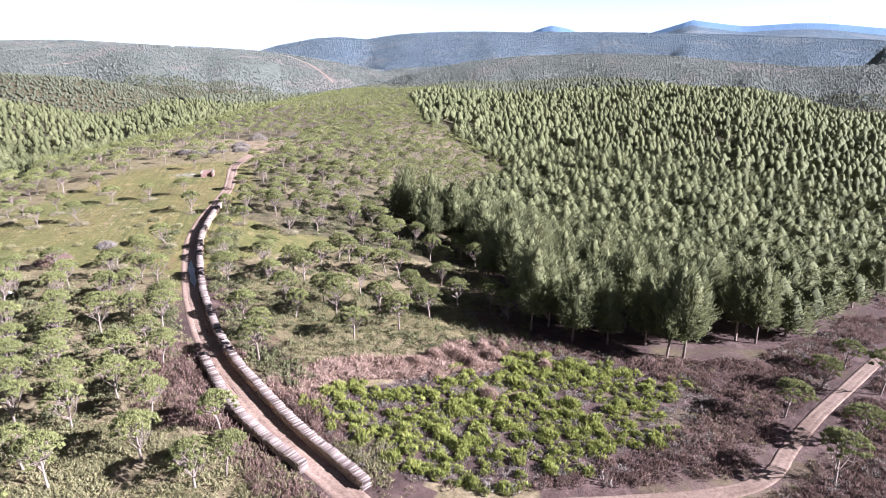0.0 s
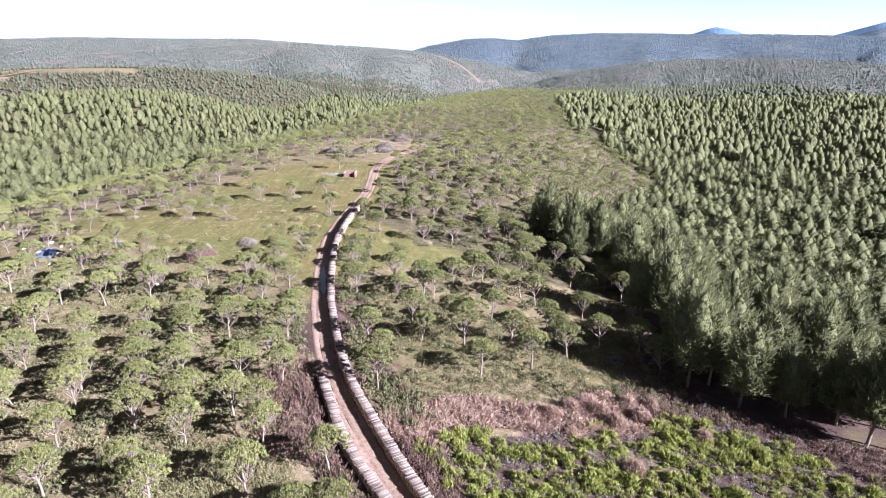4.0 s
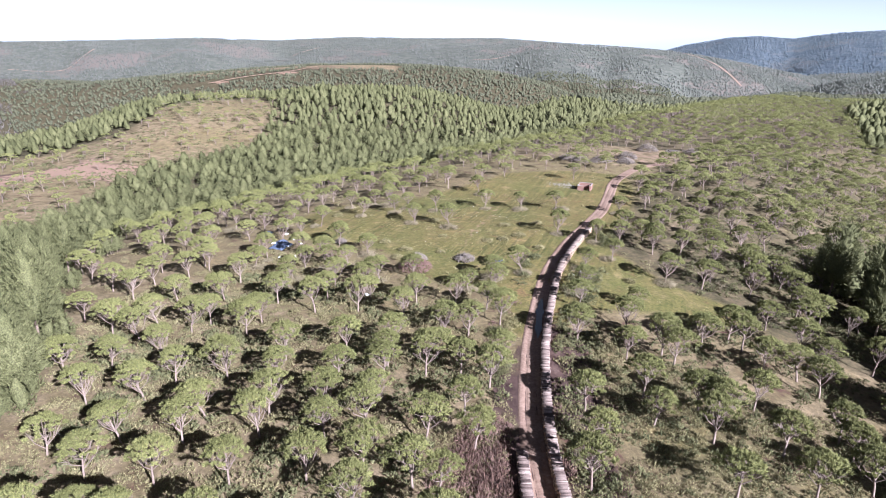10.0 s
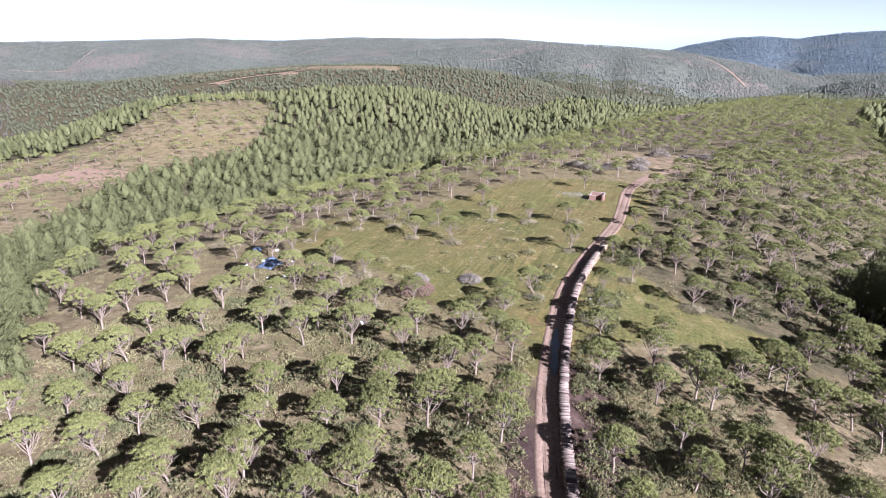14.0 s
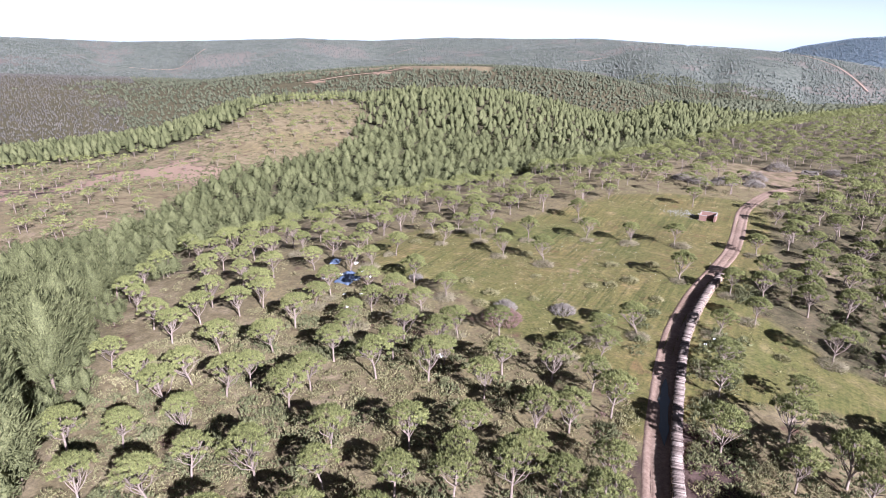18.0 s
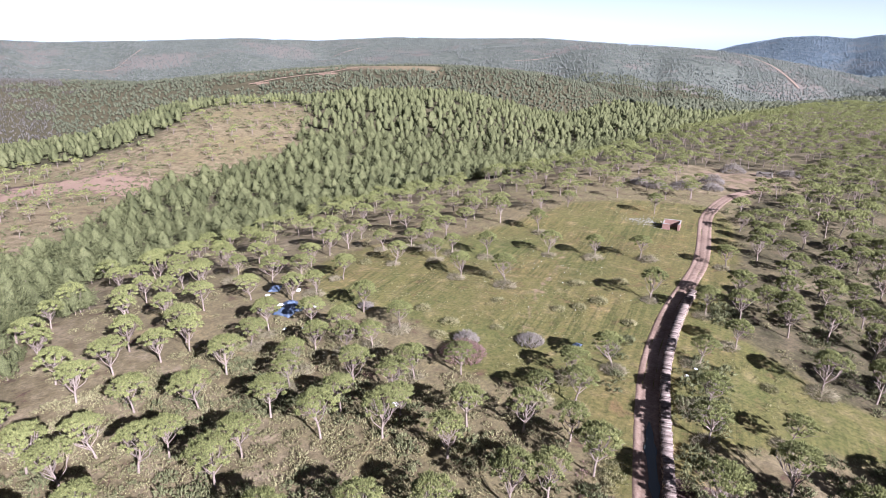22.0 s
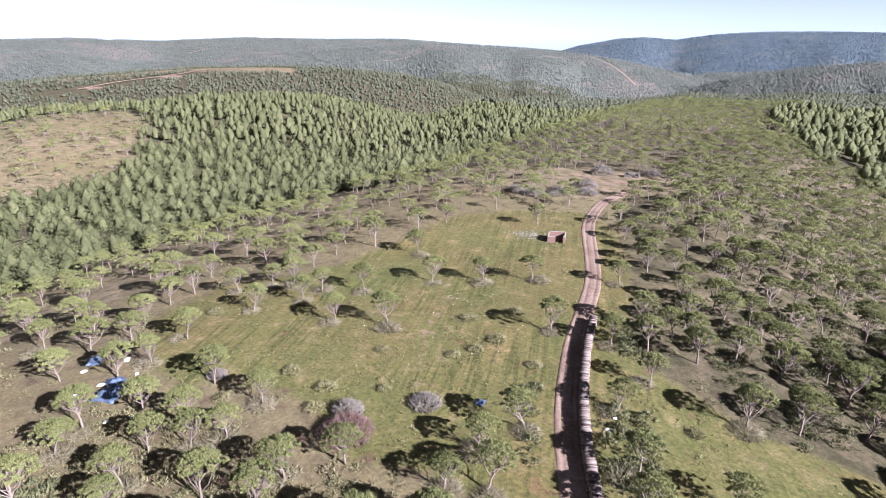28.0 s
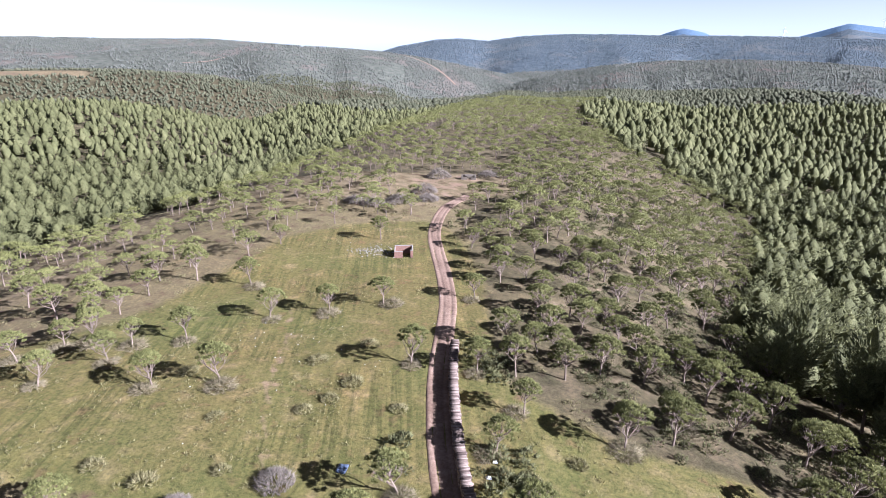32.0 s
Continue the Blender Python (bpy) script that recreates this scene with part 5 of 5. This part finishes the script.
brush_kinds = []
for k in range(4):
    root = new("brushwood", bush(rng, 190, 4, 0.7, 0.055, 0.5, 1.6, 0.1).mesh("brushwood", DRYTWIG))
    tagged(root, "low heap of cut grey branches at a pine's foot", "brushwood", "brushwood heaps")
    brush_kinds.append(root)
used = set()
for i, (px, py) in enumerate(PINE_MEADOW[:40]):
    plant(brush_kinds, px + rng.normal(0, 0.5), py - 0.5 + rng.normal(0, 0.4), rng.uniform(0.8, 1.35), used)
low_kinds = []
for k in range(3):
    root = new("low_bush", bush(rng, 90, 4, 0.5, 0.08, 0.7, 1.15, 0.35).mesh("low_bush", HEATH))
    tagged(root, "low sprawling olive-grey bush in the meadow grass", "bush", "meadow bushes")
    low_kinds.append(root)
used = set()
for px, py in ((-78.8, 140.2), (-81.4, 152.0), (-74.7, 147.4), (-83.1, 127.8), (-90.2, 124.7), (-88.7, 136.4), (-67.1, 142.5), (-121.7, 136.1), (-96.8, 125.7), (-101.3, 117.0), (-89.0, 120.4), (-76.4, 143.1), (-75.5, 158.0), (-98.0, 146.0), (-45.0, 137.0), (-50.0, 133.0)):
    plant(low_kinds, px, py, rng.uniform(0.8, 1.3), used)


def cloth(name, x, y, wide, deep, high, mat, label, category):
    """A crumpled sheet lying in folds."""
    k = 13
    u, v = np.meshgrid(np.linspace(-1, 1, k), np.linspace(-1, 1, k), indexing="ij")
    edge = np.maximum(np.abs(u), np.abs(v))
    ox, oy = rng.uniform(0, 99, 2)
    px = u * wide / 2 * (0.85 + 0.3 * blot(u * 2 + ox, v * 2 + oy, 0.9, 91))
    py = v * deep / 2 * (0.85 + 0.3 * blot(u * 2 + ox, v * 2 + oy, 0.9, 92))
    pz = high * (1 - edge ** 3) * (0.25 + 0.9 * blot(u * 2.4 + ox, v * 2.4 + oy, 0.6, 93)) + 0.05
    i, j = np.meshgrid(np.arange(k - 1), np.arange(k - 1), indexing="ij")
    f = np.stack([i * k + j, (i + 1) * k + j, (i + 1) * k + j + 1, i * k + j + 1], 2).reshape(-1, 4)
    ob = new(name, sheet(name, np.stack([px, py, pz], 2).reshape(-1, 3), f, [mat], smooth=False))
    ob.matrix_basis = pose(x, y, float(height(x, y)) + 0.03, 0, 0, rng.uniform(0, 360))
    s = ob.modifiers.new("thickness", "SOLIDIFY")
    s.thickness = 0.02
    return tagged(ob, label, category)


BLUE = plain("blue_tarpaulin", (0.022, 0.032, 0.062), (0.085, 0.108, 0.16), 1.5, 0.45, 0.4)
WHITE = plain("white_plastic_sheet", (0.62, 0.62, 0.62), (0.84, 0.84, 0.84), 1.5, 0.5, 0.3)
cloth("tarpaulin", -115.4, 111.6, 4.2, 3.2, 1.1, BLUE, "crumpled blue tarpaulin under the pines", "tarpaulin")
cloth("tarpaulin", -117.2, 113.6, 2.6, 2.2, 0.8, BLUE, "smaller crumpled blue tarpaulin under the pines", "tarpaulin")
cloth("tarpaulin", -126.0, 116.6, 2.8, 2.0, 0.7, BLUE, "crumpled blue tarpaulin beside a pine trunk", "tarpaulin")
cloth("tarpaulin", -70.4, 130.6, 1.5, 1.2, 0.35, BLUE, "small blue tarpaulin lying in short grass", "tarpaulin")
for px, py, w in ((-116.9, 111.0, 1.5), (-113.9, 112.9, 1.2), (-118.6, 112.4, 1.3), (-121.5, 118.6, 1.5), (-116.6, 116.4, 0.9), (-113.0, 115.4, 0.8), (-119.5, 109.0, 1.0), (-108.3, 109.3, 1.3), (-124.4, 113.8, 1.2), (-110.6, 107.2, 0.9), (-81.7, 102.6, 1.5), (-54.2, 134.8, 0.7), (-54.6, 132.2, 0.8), (-106.0, 104.2, 0.9)):
    cloth("plastic_sheet", px, py, w * 0.75, w * 0.5, 0.25, WHITE, "crumpled white plastic sheet on the ground", "plastic sheet")
scrap = cloth("paper_scrap", -88.8, 160.4, 0.13, 0.1, 0.05, WHITE, "small white scrap of litter in the grass", "litter")
tagged(scrap, group="litter")
for k in range(34):
    px, py = (rng.normal(-87, 4), rng.normal(157, 3.5)) if k < 16 else (rng.uniform(-100, -66), rng.uniform(122, 180))
    copy_thing(scrap, pose(px, py, float(height(px, py)) + 0.03, 0, 0, rng.uniform(0, 360)))

# ---- puddle in the road ----
def water():
    m, n, l, b = material("puddle_water", 0.03, 0.5)
    b.inputs["Base Color"].default_value = (0.05, 0.055, 0.055, 1)
    return m


def puddle(line, half, name, label):
    q, t, s = along(line, 0.5)
    side = np.column_stack([t[:, 1], -t[:, 0]])
    w = half * np.sin(np.linspace(0.05, np.pi - 0.05, len(s))) * (0.6 + 0.7 * blot(s, s * 0, 1.6, 95))
    a, b = q - side * w[:, None], q + side * w[:, None]
    v = np.empty((len(q) * 2, 2))
    v[0::2], v[1::2] = a, b
    z = np.repeat(height(q[:, 0], q[:, 1]) + 0.18, 2)
    i = np.arange(len(q) - 1) * 2
    ob = new(name, sheet(name, np.column_stack([v, z]), np.stack([i, i + 1, i + 3, i + 2], 1), [WATER]))
    return tagged(ob, label, "puddle", kind="structure")


WATER = water()
puddle([(-48.6, 105.4), (-50.6, 109.6), (-52.8, 114.4), (-54.9, 119.4)], 0.75, "puddle", "long puddle in the road beside the log stack")

# ---- ruined stone hut at the clearing ----
RUINSTONE = plain("brown_field_stone", (0.06, 0.05, 0.042), (0.15, 0.125, 0.10), 1.5, 0.9, 0.4)
ruin = new("stone_hut")
ruin.matrix_basis = pose(-77.5, 281.0, float(height(-77.5, 281.0)), 0, 0, 8)
for name, x0, x1, y0, y1, hi in (("front_wall", -2.6, -0.6, -1.8, -1.3, 1.0), ("front_wall", 0.6, 2.4, -1.8, -1.3, 0.8), ("lintel", -0.75, 0.75, -1.78, -1.32, 1.32), ("back_wall", -2.6, 2.4, 1.3, 1.8, 1.25), ("side_wall", -2.6, -2.1, -1.28, 1.28, 1.1), ("side_wall", 1.9, 2.4, -1.28, 1.28, 1.0), ("roof_slab", -1.4, 1.4, -1.25, 1.25, 1.3)):
    lo = {"lintel": 1.02, "roof_slab": 1.17}.get(name, -0.5)
    box_part(name, ruin, x0, x1, y0, y1, lo, hi, RUINSTONE, "", 0.06)
tagged(ruin, "small ruined stone hut with a dark doorway", "hut")

# ---- wind turbines on the far mountain ----
STEEL = plain("white_tower_paint", (0.7, 0.7, 0.7), (0.82, 0.82, 0.82), 0.2, 0.5, 0.0)
first = None
for way, off, tall, turn in ((17.2, 4640, 62, 10), (23.6, 4650, 46, 35), (24.4, 4650, 46, 70), (27.3, 4650, 44, 20), (31.2, 4650, 44, 50), (32.8, 4650, 44, 0)):
    a = radians(way)
    x, y = -30 + off * math.sin(a), 40 + off * math.cos(a)
    if first is None:
        first = new("wind_turbine")
        s = Shape()
        s.add(*tube([(0, 0, -8), (0, 0, 30), (0, 0, 60)], (2.4, 2.0, 1.5), 8))
        part("tower", s.mesh("tower", STEEL, True), first)
        s = Shape()
        s.add(*tube([(0, -3.5, 60.5), (0, 2.5, 60.5)], (1.9, 1.6), 6))
        part("nacelle", s.mesh("nacelle", STEEL, True), first)
        for k in range(3):
            b = radians(turn + 120 * k)
            s = Shape()
            s.add(*tube([(0, -3.8, 60.5), (26 * math.sin(b) * 0.5, -3.8, 60.5 + 26 * math.cos(b) * 0.5), (26 * math.sin(b), -3.8, 60.5 + 26 * math.cos(b))], (1.0, 1.2, 0.4), 4))
            part("blade", s.mesh("blade", STEEL, True), first)
        tagged(first, "white wind turbine on the far mountain", "wind turbine", "wind turbines")
        first.matrix_basis = pose(x, y, float(height(x, y)), 0, 0, -way)
    else:
        base = first.matrix_basis.copy()
        first.matrix_basis = Matrix()
        copy_thing(first, pose(x, y, float(height(x, y)), 0, 0, -way) @ Matrix.Scale(tall / 62, 4))
        first.matrix_basis = base

# ---- rocks on the far brow ----
crag = tagged(new("rock_outcrop"), "pale grey rock outcrop on the ridge's brow", "rocks")
crag.location = (26.0, 1020.0, float(height(26.0, 1020.0)))
for k in range(26):
    px, py = rng.normal(30, 22), rng.normal(1030, 14)
    ob = part("boulder", stones[k % 4], crag)
    ob.matrix_basis = Matrix.Translation(-crag.location) @ pose(px, py, float(height(px, py)), 0, 0, rng.uniform(0, 360)) @ Matrix.Scale(rng.uniform(9, 20), 4)
